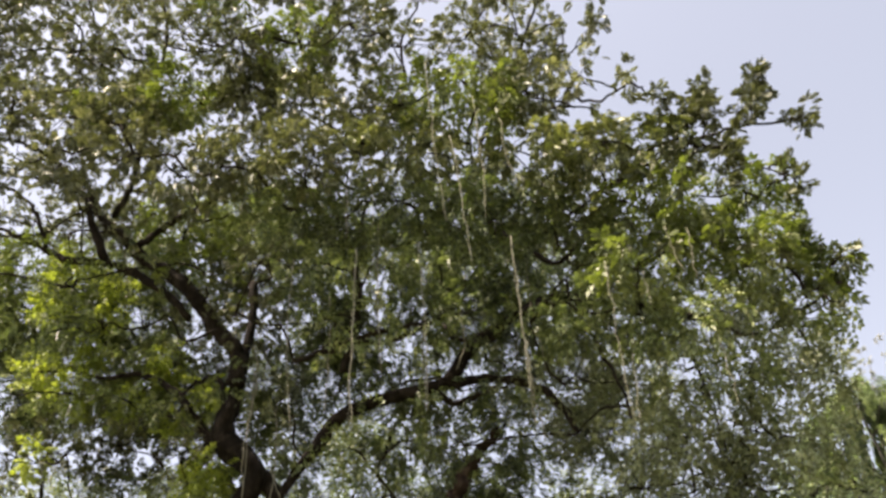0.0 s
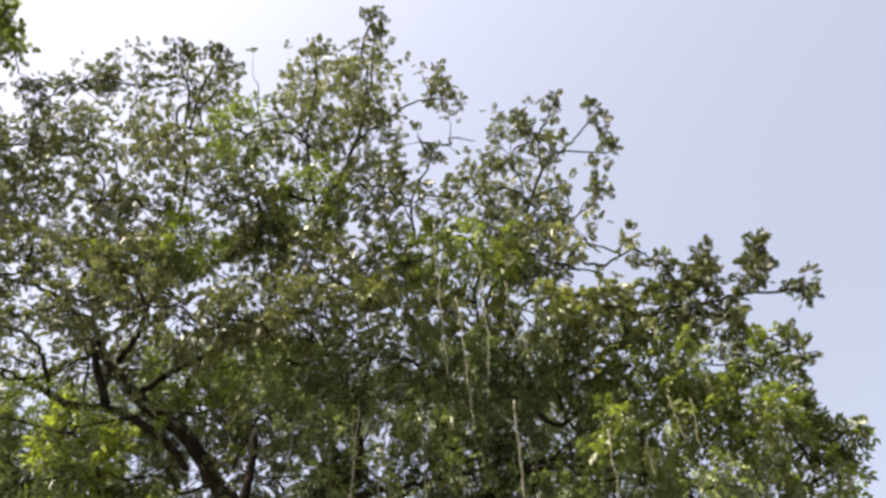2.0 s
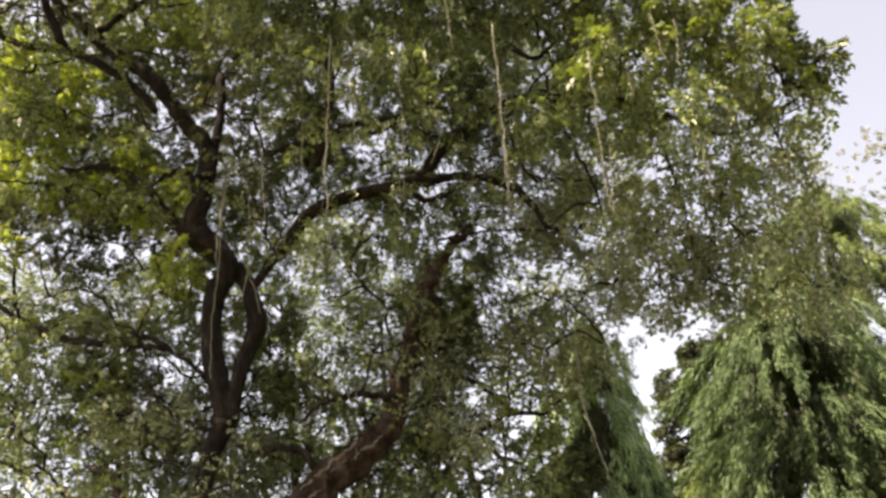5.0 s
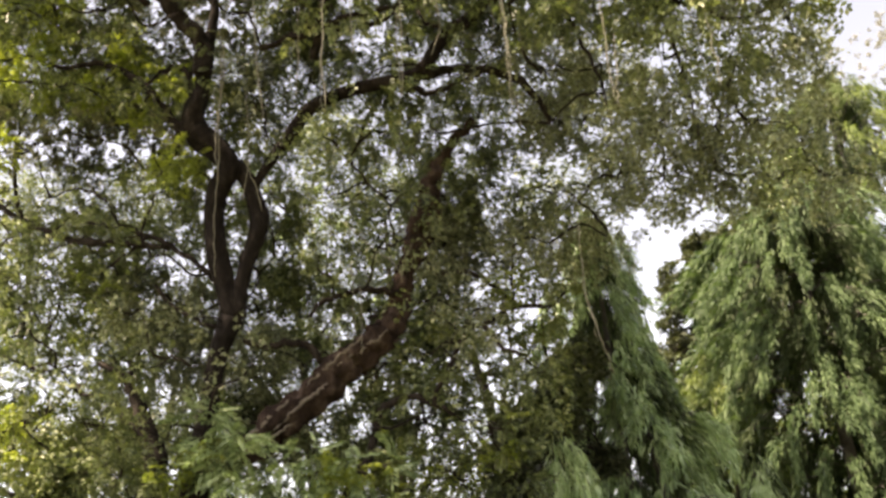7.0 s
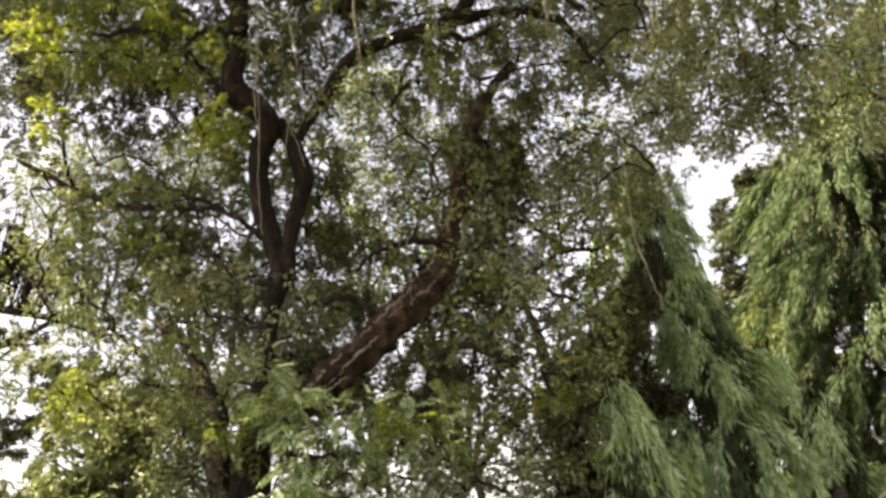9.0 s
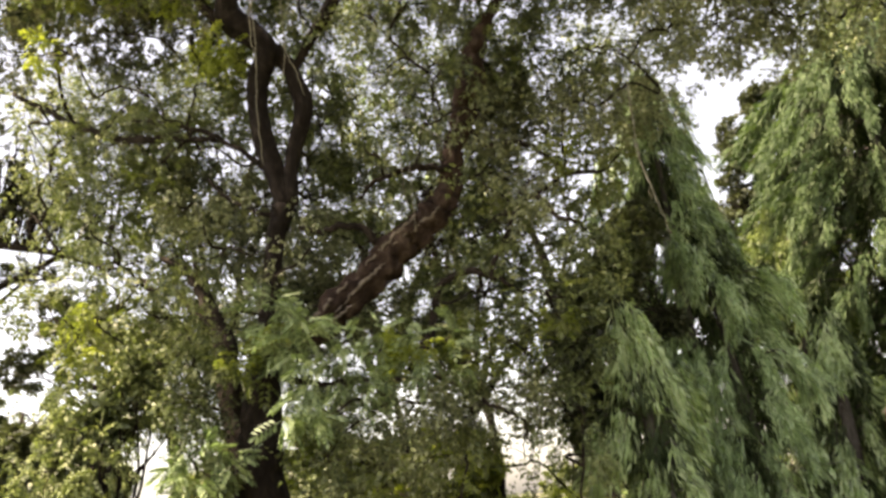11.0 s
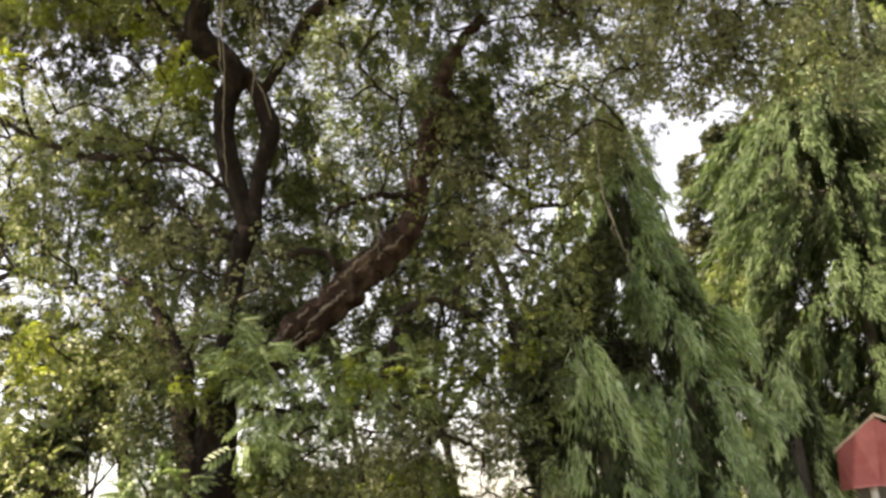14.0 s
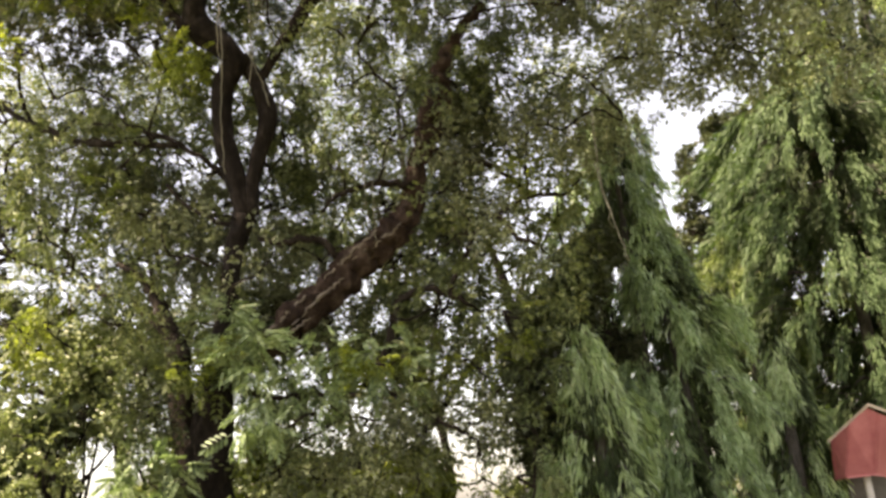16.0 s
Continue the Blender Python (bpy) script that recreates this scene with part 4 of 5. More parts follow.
foliage("olive", [(2.48, 10.84, 6.18, 0.48, 0.40), (-3.49, 10.98, 5.76, 0.47, 2.36), (-2.69, 10.87, 5.55, 0.46, 2.11), (0.67, 11.02, 5.32, 0.47, 1.05), (-2.79, 11.27, 4.96, 0.47, 1.44), (-1.93, 10.91, 4.95, 0.46, 1.80), (-2.05, 11.53, 4.25, 0.47, 2.64), (-1.35, 11.15, 4.09, 0.45, 1.33), (-1.13, 11.63, 2.82, 0.46, 0.60), (-0.39, 11.41, 2.83, 0.45, 0.84), (0.36, 10.98, 2.75, 0.44, 0.67), (-1.84, 11.61, 2.33, 0.45, 0.60), (-1.03, 11.24, 2.22, 0.44, 0.60), (-2.46, 11.09, 1.65, 0.42, 0.80)])
foliage("olive", [(2.86, 6.26, 6.32, 0.29, 0.80), (-1.78, 9.19, 7.66, 0.40, 0.21), (0.89, 8.25, 7.13, 0.37, 0.15), (1.40, 7.92, 6.78, 0.35, 0.21), (2.18, 8.14, 6.84, 0.37, 0.61), (3.60, 7.10, 6.20, 0.32, 0.90), (1.49, 8.27, 6.39, 0.36, 0.21), (1.92, 7.74, 5.94, 0.33, 0.45), (2.13, 6.82, 5.47, 0.29, 0.96), (2.79, 6.80, 5.51, 0.30, 0.90), (3.08, 6.59, 5.23, 0.28, 0.62), (2.10, 9.07, 6.14, 0.38, 0.36), (2.22, 7.26, 5.18, 0.30, 0.64), (2.88, 7.58, 5.35, 0.32, 0.82), (3.85, 7.46, 5.16, 0.31, 0.36), (0.27, 8.93, 5.34, 0.35, 0.28), (0.93, 8.94, 5.39, 0.36, 0.49), (1.42, 8.78, 5.28, 0.35, 0.49)])
foliage("olive", [(2.07, 9.05, 5.50, 0.36, 0.16), (-2.82, 8.88, 4.90, 0.34, 0.67), (-2.29, 9.32, 4.94, 0.36, 0.11), (0.50, 8.86, 4.51, 0.34, 0.30), (-2.27, 8.92, 4.26, 0.33, 0.08), (-1.65, 8.83, 4.23, 0.33, 0.09), (-1.96, 10.70, 4.07, 0.39, 0.11), (-1.31, 10.70, 3.97, 0.39, 0.06), (-0.76, 8.94, 2.59, 0.32, 0.60), (-0.34, 8.98, 2.51, 0.32, 0.84), (0.27, 9.27, 2.52, 0.33, 0.67), (-1.46, 9.11, 2.13, 0.32, 0.60), (-0.76, 9.12, 2.07, 0.32, 0.60), (-1.97, 8.86, 1.64, 0.31, 0.80)])
foliage("side", [(-6.14, 5.60, 14.63, 0.32, 1.15), (-5.65, 5.60, 13.66, 0.22, 0.81), (-6.48, 5.60, 14.07, 0.64, 1.44)])
foliage("sparse", [(-1.10, 12.57, 8.88, 0.59, 1.58), (-6.33, 12.94, 8.33, 0.58, 0.65), (-5.62, 12.89, 8.24, 0.58, 0.86), (-3.89, 12.44, 8.02, 0.56, 1.42), (-1.26, 12.74, 8.05, 0.58, 0.77), (-0.37, 12.48, 7.77, 0.57, 1.26), (2.15, 12.19, 7.60, 0.56, 0.63), (4.82, 10.70, 6.71, 0.49, 0.42), (-6.11, 12.74, 7.18, 0.54, 0.65), (-1.26, 12.90, 7.08, 0.56, 0.77), (-0.48, 12.59, 7.05, 0.55, 1.26), (-6.68, 13.00, 6.63, 0.56, 0.22), (0.24, 13.04, 6.12, 0.56, 2.51), (-6.54, 13.13, 5.81, 0.55, 0.22), (-1.62, 12.94, 5.46, 0.54, 2.08), (-0.74, 13.15, 5.30, 0.55, 1.33), (0.05, 12.87, 5.39, 0.54, 1.71), (-4.72, 12.75, 4.73, 0.52, 0.88)])
foliage("sparse", [(-3.82, 12.80, 4.52, 0.52, 1.18), (-5.12, 12.99, 4.30, 0.53, 0.67), (-4.30, 13.10, 4.14, 0.53, 1.42), (0.51, 12.45, 3.63, 0.50, 0.72), (-6.65, 12.92, 3.51, 0.52, 0.17), (-4.32, 13.27, 3.44, 0.53, 1.42), (-2.05, 13.03, 3.06, 0.52, 0.64), (-2.73, 13.18, 2.35, 0.52, 0.86), (0.31, 12.79, 2.16, 0.50, 0.12), (1.01, 12.38, 1.24, 0.47, 0.12)])
foliage("sparse", [(-0.92, 8.83, 6.74, 0.38, 0.18), (-4.30, 8.65, 6.01, 0.35, 0.07), (-4.04, 9.21, 6.38, 0.37, 0.10), (-2.67, 8.69, 6.09, 0.35, 0.07), (-0.87, 9.01, 6.11, 0.37, 0.09), (-0.27, 8.92, 5.97, 0.36, 0.14), (1.61, 9.27, 6.07, 0.38, 0.25), (3.26, 7.36, 5.11, 0.31, 0.42), (-4.24, 8.76, 5.41, 0.34, 0.07), (-0.99, 9.10, 5.50, 0.36, 0.09), (-0.38, 9.00, 5.44, 0.36, 0.14), (-4.79, 9.28, 5.25, 0.36, 0.06), (0.12, 8.94, 4.69, 0.35, 0.13), (-4.38, 8.95, 4.53, 0.34, 0.06), (-1.39, 10.70, 4.71, 0.41, 0.09), (-0.69, 10.70, 4.69, 0.41, 0.06), (0.05, 8.91, 4.19, 0.34, 0.09), (-3.36, 9.08, 3.84, 0.33, 0.25)])
foliage("sparse", [(-2.81, 9.44, 3.77, 0.34, 0.33), (-3.76, 9.66, 3.54, 0.35, 0.45), (-3.04, 9.39, 3.31, 0.34, 0.95), (0.30, 9.68, 3.05, 0.35, 0.72), (-4.74, 9.37, 2.97, 0.34, 0.11), (-3.04, 9.40, 2.92, 0.34, 0.95), (-1.34, 9.20, 2.55, 0.33, 0.64), (-1.84, 9.23, 2.18, 0.32, 0.86), (0.15, 9.25, 2.00, 0.32, 0.12), (0.75, 9.47, 1.37, 0.33, 0.12)])
foliage("yellow", [(-2.69, 7.25, 13.65, 0.57, 0.40), (-1.51, 7.67, 12.53, 0.55, 0.54), (-2.95, 7.14, 10.97, 0.48, 0.72), (0.10, 7.51, 10.85, 0.49, 0.54), (0.90, 7.47, 10.82, 0.49, 0.72), (-3.50, 9.77, 11.13, 0.56, 1.57), (2.77, 7.64, 8.89, 0.44, 0.68), (3.21, 7.53, 8.90, 0.43, 0.54), (3.91, 7.32, 8.65, 0.42, 0.41), (-6.38, 9.78, 10.26, 0.53, 0.86), (-6.06, 10.31, 11.03, 0.57, 1.17), (-4.95, 9.97, 10.38, 0.54, 1.17), (-3.18, 10.08, 10.43, 0.54, 1.17), (2.36, 7.35, 7.85, 0.39, 0.68), (2.93, 7.16, 7.84, 0.39, 0.54), (3.72, 7.59, 8.08, 0.41, 0.73), (3.77, 7.28, 6.95, 0.36, 0.41), (-2.75, 10.82, 8.19, 0.51, 0.89)])
foliage("yellow", [(-2.60, 10.92, 7.10, 0.49, 1.09), (-4.10, 11.19, 5.93, 0.48, 0.77), (1.60, 11.17, 5.40, 0.48, 0.55), (0.71, 11.25, 4.85, 0.47, 0.63), (-5.70, 11.34, 4.59, 0.46, 0.19), (-4.73, 11.11, 4.25, 0.45, 0.53), (0.63, 11.52, 4.13, 0.47, 0.63), (-5.27, 11.54, 4.05, 0.47, 0.41), (-3.05, 11.52, 3.71, 0.47, 0.46), (-0.38, 11.54, 3.48, 0.47, 0.51), (-0.47, 11.63, 2.10, 0.45, 0.51), (-1.72, 11.21, 1.69, 0.43, 0.49), (-1.11, 11.24, 1.52, 0.43, 0.36), (-0.48, 10.99, 1.49, 0.42, 0.12)])
foliage("yellow", [(-3.56, 6.20, 9.62, 0.11, 4.06), (-2.06, 5.77, 11.43, 0.42, 0.59), (-1.16, 5.79, 9.95, 0.38, 0.81), (-2.50, 6.19, 9.62, 0.38, 1.08), (0.13, 6.18, 9.41, 0.37, 0.81), (0.72, 5.86, 8.95, 0.35, 1.08), (-2.84, 8.20, 9.74, 0.43, 0.23), (2.21, 6.34, 7.67, 0.33, 1.01), (2.48, 5.75, 7.26, 0.30, 0.81), (2.99, 5.68, 7.12, 0.30, 0.61), (-5.11, 7.90, 8.65, 0.39, 0.13), (-4.49, 7.78, 8.63, 0.38, 0.18), (-3.98, 7.92, 8.64, 0.39, 0.18), (-2.66, 8.33, 9.03, 0.41, 0.18), (1.79, 5.71, 6.51, 0.28, 1.01), (2.66, 6.29, 6.99, 0.31, 0.81), (2.82, 5.71, 6.51, 0.28, 1.09), (3.48, 6.20, 6.71, 0.16, 2.42)])
foliage("yellow", [(3.70, 6.20, 6.72, 0.09, 3.05), (3.44, 6.20, 6.98, 0.11, 2.78), (3.69, 6.20, 6.52, 0.04, 4.95), (3.22, 6.09, 6.20, 0.28, 0.61), (-2.62, 10.70, 8.06, 0.46, 0.08), (-2.55, 10.70, 7.08, 0.44, 0.05), (-3.34, 9.06, 5.02, 0.35, 0.22), (1.25, 9.37, 4.84, 0.36, 0.55), (0.49, 9.25, 4.21, 0.35, 0.18), (-4.56, 9.22, 4.01, 0.34, 0.05), (-4.09, 9.43, 3.97, 0.35, 0.15), (0.58, 8.96, 3.48, 0.33, 0.18), (-4.28, 9.46, 3.67, 0.35, 0.27), (-2.39, 9.14, 3.25, 0.33, 0.46), (-0.26, 9.16, 3.07, 0.33, 0.51), (-0.40, 9.07, 2.05, 0.32, 0.51), (-1.30, 8.67, 1.63, 0.30, 0.49), (-0.84, 8.89, 1.58, 0.31, 0.36)])
foliage("yellow", [(-0.43, 8.80, 1.54, 0.30, 0.12)])


def spread_area(template):
    v, q = template
    a, b, c, d = (v[q[:, k]] for k in range(4))
    return 0.5 * (np.linalg.norm(np.cross(b - a, c - a), axis=1) + np.linalg.norm(np.cross(c - a, d - a), axis=1)).sum()


def crown_tips(lobes, area, per_tip, rng, gap=0.25, grain=2.4):
    """Twig ends in round lobes, thinned by a slow noise so that clumps and gaps stay."""
    tips, ways = [], []
    for x, y, z, r, cover in lobes:
        count = cover * 6.2 * r * r / (0.5 * area * per_tip)
        count = int(count) + (rng.uniform() < count % 1)
        d = rng.normal(0, 1, (int(count * 2.2) + 3, 3))
        d /= np.linalg.norm(d, axis=1, keepdims=True)
        p = np.array((x, y, z)) + d * (rng.uniform(0.05, 1.0, (len(d), 1)) ** 0.42) * r * 1.12
        keep = np.array([noise.noise(Vector(q) * grain) > -gap + rng.uniform(-0.15, 0.15) for q in p], bool)
        tips.append(p[keep][:count])
        ways.append(d[keep][:count])
    return np.concatenate(tips), np.concatenate(ways)


def side_branches(lobes, hubs, rng):
    """Crooked branches that carry each lobe, grown outwards from what already stands."""
    middle = np.array([row[:3] for row in lobes])
    reach = np.array([np.linalg.norm(hubs - c, axis=1).min() for c in middle])
    known, pieces = hubs.copy(), []
    for c in middle[np.argsort(reach)]:
        d = np.linalg.norm(known - c, axis=1) + 0.6 * np.maximum(0, known[:, 2] - c[2])
        h = known[np.argmin(d)]
        span = np.linalg.norm(c - h)
        if not 0.2 < span < 1.9:
            continue
        a, b = (h + (c - h) * f + rng.normal(0, 0.10 * span, 3) + (0, 0, 0.06 * span) for f in (0.33, 0.7))
        r = 0.010 + 0.008 * span
        rows = [(*h, r), (*a, r * 0.85), (*b, r * 0.65), (*c, r * 0.4)]
        pieces.append(tube(rows, 4, 5, 0.1, 0.006, len(pieces)))
        known = np.concatenate([known, smooth_line(rows, 3)[2:, :3]])
    return gather(pieces), known


SIDE, HUBS = side_branches([row for rows in LOBES.values() for row in rows], HUBS, np.random.RandomState(31))
world_part("branch_mass", raw_mesh("branch_mass", *SIDE), BARK_BOUGH, tree, "crooked dark side branches", "stuff")
ROSETTE = pinnate(0.085, 3, 0.074, 0.029, 46, blade)
ROSETTE_FINE = pinnate(0.085, 3, 0.078, 0.030, 46, plain_blade)
OVAL = pinnate(0.14, 3, 0.072, 0.036, 58, plain_blade)
OVAL_SMALL = pinnate(0.12, 2, 0.060, 0.030, 58, plain_blade)
FEATHER_LONG = pinnate(0.24, 5, 0.092, 0.036, 62, round_blade)
# yellow, deep and lime kinds carry backlight or shade in their colour
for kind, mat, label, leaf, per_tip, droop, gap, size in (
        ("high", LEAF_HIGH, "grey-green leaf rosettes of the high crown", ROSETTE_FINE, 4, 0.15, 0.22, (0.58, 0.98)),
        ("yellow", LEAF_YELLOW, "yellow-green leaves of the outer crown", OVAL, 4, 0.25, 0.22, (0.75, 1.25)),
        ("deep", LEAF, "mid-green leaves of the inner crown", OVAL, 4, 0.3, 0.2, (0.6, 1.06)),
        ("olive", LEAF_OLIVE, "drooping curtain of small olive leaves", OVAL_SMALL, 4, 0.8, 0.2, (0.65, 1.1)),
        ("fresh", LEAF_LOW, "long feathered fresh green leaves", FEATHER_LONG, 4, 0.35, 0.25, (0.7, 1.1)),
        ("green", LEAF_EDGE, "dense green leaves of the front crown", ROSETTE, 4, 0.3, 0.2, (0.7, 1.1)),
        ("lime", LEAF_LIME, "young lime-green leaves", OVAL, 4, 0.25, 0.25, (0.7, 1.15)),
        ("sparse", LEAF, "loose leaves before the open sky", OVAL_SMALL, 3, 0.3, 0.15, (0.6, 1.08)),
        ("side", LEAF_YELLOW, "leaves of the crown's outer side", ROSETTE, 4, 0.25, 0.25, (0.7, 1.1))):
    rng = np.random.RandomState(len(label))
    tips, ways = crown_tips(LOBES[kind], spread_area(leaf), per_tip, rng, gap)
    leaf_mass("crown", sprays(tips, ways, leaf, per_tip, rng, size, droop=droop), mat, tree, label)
    if kind != "side":
        world_part("twig_mass", raw_mesh("twig_mass", *twigs(tips, HUBS, rng, 0.22 if kind == "high" else 0.09, 0.008, 0.9)), BARK_BOUGH, tree, "fine dark twigs", "stuff")


# single leaf sprays, each a part, at the sunny edge of the crown
def spray_meshes(count, mat):
    rng = np.random.RandomState(9)
    made = []
    for _ in range(count):
        ways = np.array((0, 0.55, 0.0)) + rng.normal(0, 0.56, (4, 3))
        me = raw_mesh("leaf_spray", *scatter(ROSETTE, np.zeros((4, 3)), frames_of(ways, rng.normal(0, 0.6, 4)), rng.uniform(0.65, 1.05, 4)))
        me.materials.append(mat)
        made.append(me)
    return made


SPRAYS = spray_meshes(10, LEAF_HIGH)
rng = np.random.RandomState(12)
edge = [(x, y - 0.1, z, r * 0.85, cover * 0.2) for x, y, z, r, cover in LOBES["yellow"] + LOBES["high"] if x > 1.6 and y < 7]
tips, ways = crown_tips(edge, spread_area(ROSETTE), 4, rng)
for i in rng.permutation(len(tips))[:300]:
    ob = new("leaf_spray", SPRAYS[i % 10])
    ob.parent = tree
    ob.matrix_local = Matrix.Translation(Vector(tips[i]) - tree.location) @ Matrix(frames_of(np.array([ways[i] + (0, 0, 0.25)]), np.array([rng.uniform(-1, 1)]))[0]).to_4x4()
world_part("twig_mass", raw_mesh("twig_mass", *twigs(tips, HUBS, rng, 0.12)), BARK_BOUGH, tree, "fine dark twigs", "stuff")


# ---- weeping trees ----
WEEP_LEAF = plain_blade(0.165, 0.024, 0.3, 0.10)


def weeping_tree(base, apex, spread, seed, low=0.3, mat=LEAF_WEEP, density=1.0, label="tall narrow tree with drooping glossy green leaves"):
    """A tree whose branches arch out all round and hang down as long tassels of lance-shaped leaves."""
    rng = np.random.RandomState(seed)
    (bx, by), (ax, ay, height) = base, apex
    axis = lambda z: np.array((bx + (ax - bx) * max(z, 0) / height, by + (ay - by) * max(z, 0) / height, z))
    ob = empty("weeping_ashoka_tree", (bx, by, 0), label, "tree", "weeping trees")
    stem("trunk", [(*axis(-0.1), 0.13), (*axis(height * 0.4), 0.10), (*axis(height * 0.75), 0.045), (*axis(height - 0.35), 0.012)], BARK_GREY, ob, "", 5, 10, 0.06, seed=seed)
    pieces = []
    layers = {}
    for i in range(int(30 * spread * (height - low) * density)):
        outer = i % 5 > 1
        f = rng.uniform(0, 1) ** (1.0 if i % 3 else 1.6)
        z = height - f * (height - low)
        a = rng.uniform(0, 2 * math.pi)
        lump = noise.noise(Vector((math.cos(a) * 1.6 + seed, math.sin(a) * 1.6, z * 1.1)))
        if lump < -0.4 and f > 0.1:
            continue
        full = spread * (0.10 + 0.62 * min(1, (height - z) / 0.9) ** 0.6 + 0.28 * f) * (1 + 0.75 * lump)
        reach = full * (rng.uniform(0.78, 1.0) if outer else rng.uniform(0.25, 0.72))
        d = np.array((math.cos(a), math.sin(a), 0))
        fall = rng.uniform(0.4, 0.85) * (0.6 + 0.35 * min(spread, 1.6))
        c = axis(z)
        p0, p1 = c + d * reach * 0.35 + (0, 0, 0.02), c + d * reach * 0.68 + (0, 0, 0.06)
        p2, p3 = c + d * reach * 0.95 + (0, 0, -0.38 * fall), c + d * reach * rng.uniform(1.0, 1.3) + (0, 0, -fall)
        p3[2] = max(p3[2], 0.05)
        row = [(*p0, 0.010), (*p1, 0.009), (*p2, 0.006), (*p3, 0.003)]
        pieces.append(tube(row, 2, 3, 0.0))
        line = smooth_line(row, 12)[14:, :3]
        k = int(285 * fall * rng.uniform(0.8, 1.2))
        pick = rng.randint(0, len(line) - 1, k)
        run = line[pick + 1] - line[pick]
        run /= np.linalg.norm(run, axis=1, keepdims=True) + 1e-9
        layers.setdefault(outer, []).append((line[pick] + rng.normal(0, 0.045, (k, 3)), run + d * rng.uniform(0.0, 0.5, (k, 1)) + rng.normal(0, 0.34, (k, 3)) + (0, 0, -0.22)))
    for k in range(int(height * 2)):
        z, a = height * rng.uniform(0.15, 0.95), rng.uniform(0, 2 * math.pi)
        c, d = axis(z), np.array((math.cos(a), math.sin(a), 0)) * spread * 0.55 * (1 - z / height) ** 0.7
        pieces.append(tube([(*c, 0.026), (*(c + d * 0.5 + (0, 0, 0.12)), 0.018), (*(c + d), 0.008)], 3, 5, 0.0))
    world_part("branch_mass", raw_mesh("branch_mass", *gather(pieces)), BARK_GREY, ob, "thin drooping branches", "stuff")
    # inner leaves take the dark copy, so the hollow looks shaded
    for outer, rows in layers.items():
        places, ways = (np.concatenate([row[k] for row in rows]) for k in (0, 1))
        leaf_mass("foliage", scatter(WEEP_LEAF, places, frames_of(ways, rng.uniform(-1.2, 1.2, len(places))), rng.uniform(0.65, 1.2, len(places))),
                  mat if outer else LEAF_WEEP_INNER_SHADE, ob, "drooping lance-shaped leaves" if outer else "inner leaves near the stem, shade painted into their dark colour")
    return ob


weeping_tree((2.45, 12.1), (2.62, 12.1, 7.1), 0.92, 41, mat=LEAF_WEEP_LIFTED, density=1.5)
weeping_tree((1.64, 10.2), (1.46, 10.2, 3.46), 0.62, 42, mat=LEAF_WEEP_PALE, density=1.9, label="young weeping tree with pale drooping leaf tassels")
weeping_tree((3.15, 11.9), (2.85, 12.0, 4.9), 1.08, 46, mat=LEAF_WEEP_LIFTED, density=1.25, label="weeping tree with pale-tipped drooping leaf tassels")
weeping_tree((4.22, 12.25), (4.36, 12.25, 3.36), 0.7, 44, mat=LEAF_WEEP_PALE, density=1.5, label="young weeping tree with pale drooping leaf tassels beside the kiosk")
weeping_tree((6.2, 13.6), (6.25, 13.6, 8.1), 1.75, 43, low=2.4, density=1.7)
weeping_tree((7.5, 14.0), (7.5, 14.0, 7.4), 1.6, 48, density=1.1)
weeping_tree((4.95, 14.8), (4.9, 14.8, 5.7), 1.25, 49, mat=LEAF_WEEP_LIT, density=1.6, label="weeping tree with sunlit yellow-green leaves standing further back")
weeping_tree((9.2, 16.0), (8.7, 16.0, 11.5), 2.4, 45, low=3.5, mat=LEAF_WEEP_LIT, density=0.7, label="tall weeping tree with a sunlit yellow-green top")

# ---- shrubs and trees behind ----
CLUSTER = gather([(plain_blade(0.11, 0.052)[0] @ np.array(pose(0, 0, 0, -10 * (k % 2), 20 * k, 72 * k))[:3, :3].T, plain_blade(0.11, 0.052)[1]) for k in range(5)])


def leafy_tree(name, at, trunk, lobes, mat, label, category, seed, bark=BARK, size=(0.8, 1.4), per=6, gaps=0.0, share=0.3, group=""):
    rng = np.random.RandomState(seed)
    ob = empty(name, at, label, category, group)
    hubs = []
    for i, row in enumerate(trunk):
        stem("trunk" if i == 0 else "bough", row, bark, ob, "", 5, 8, 0.07, 0.0, seed + i)
        hubs.append(smooth_line(row, 6)[:, :3])
    tips, ways = tips_in(lobes, rng, gaps, 1.3)
    world_part("twig_mass", raw_mesh("twig_mass", *twigs(tips, np.concatenate(hubs), rng, share, 0.013, 4.0)), bark, ob, "fine twigs", "stuff")
    leaf_mass("crown", sprays(tips, ways, CLUSTER, per, rng, size, spread=1.3), mat, ob, "leafy crown")
    return ob


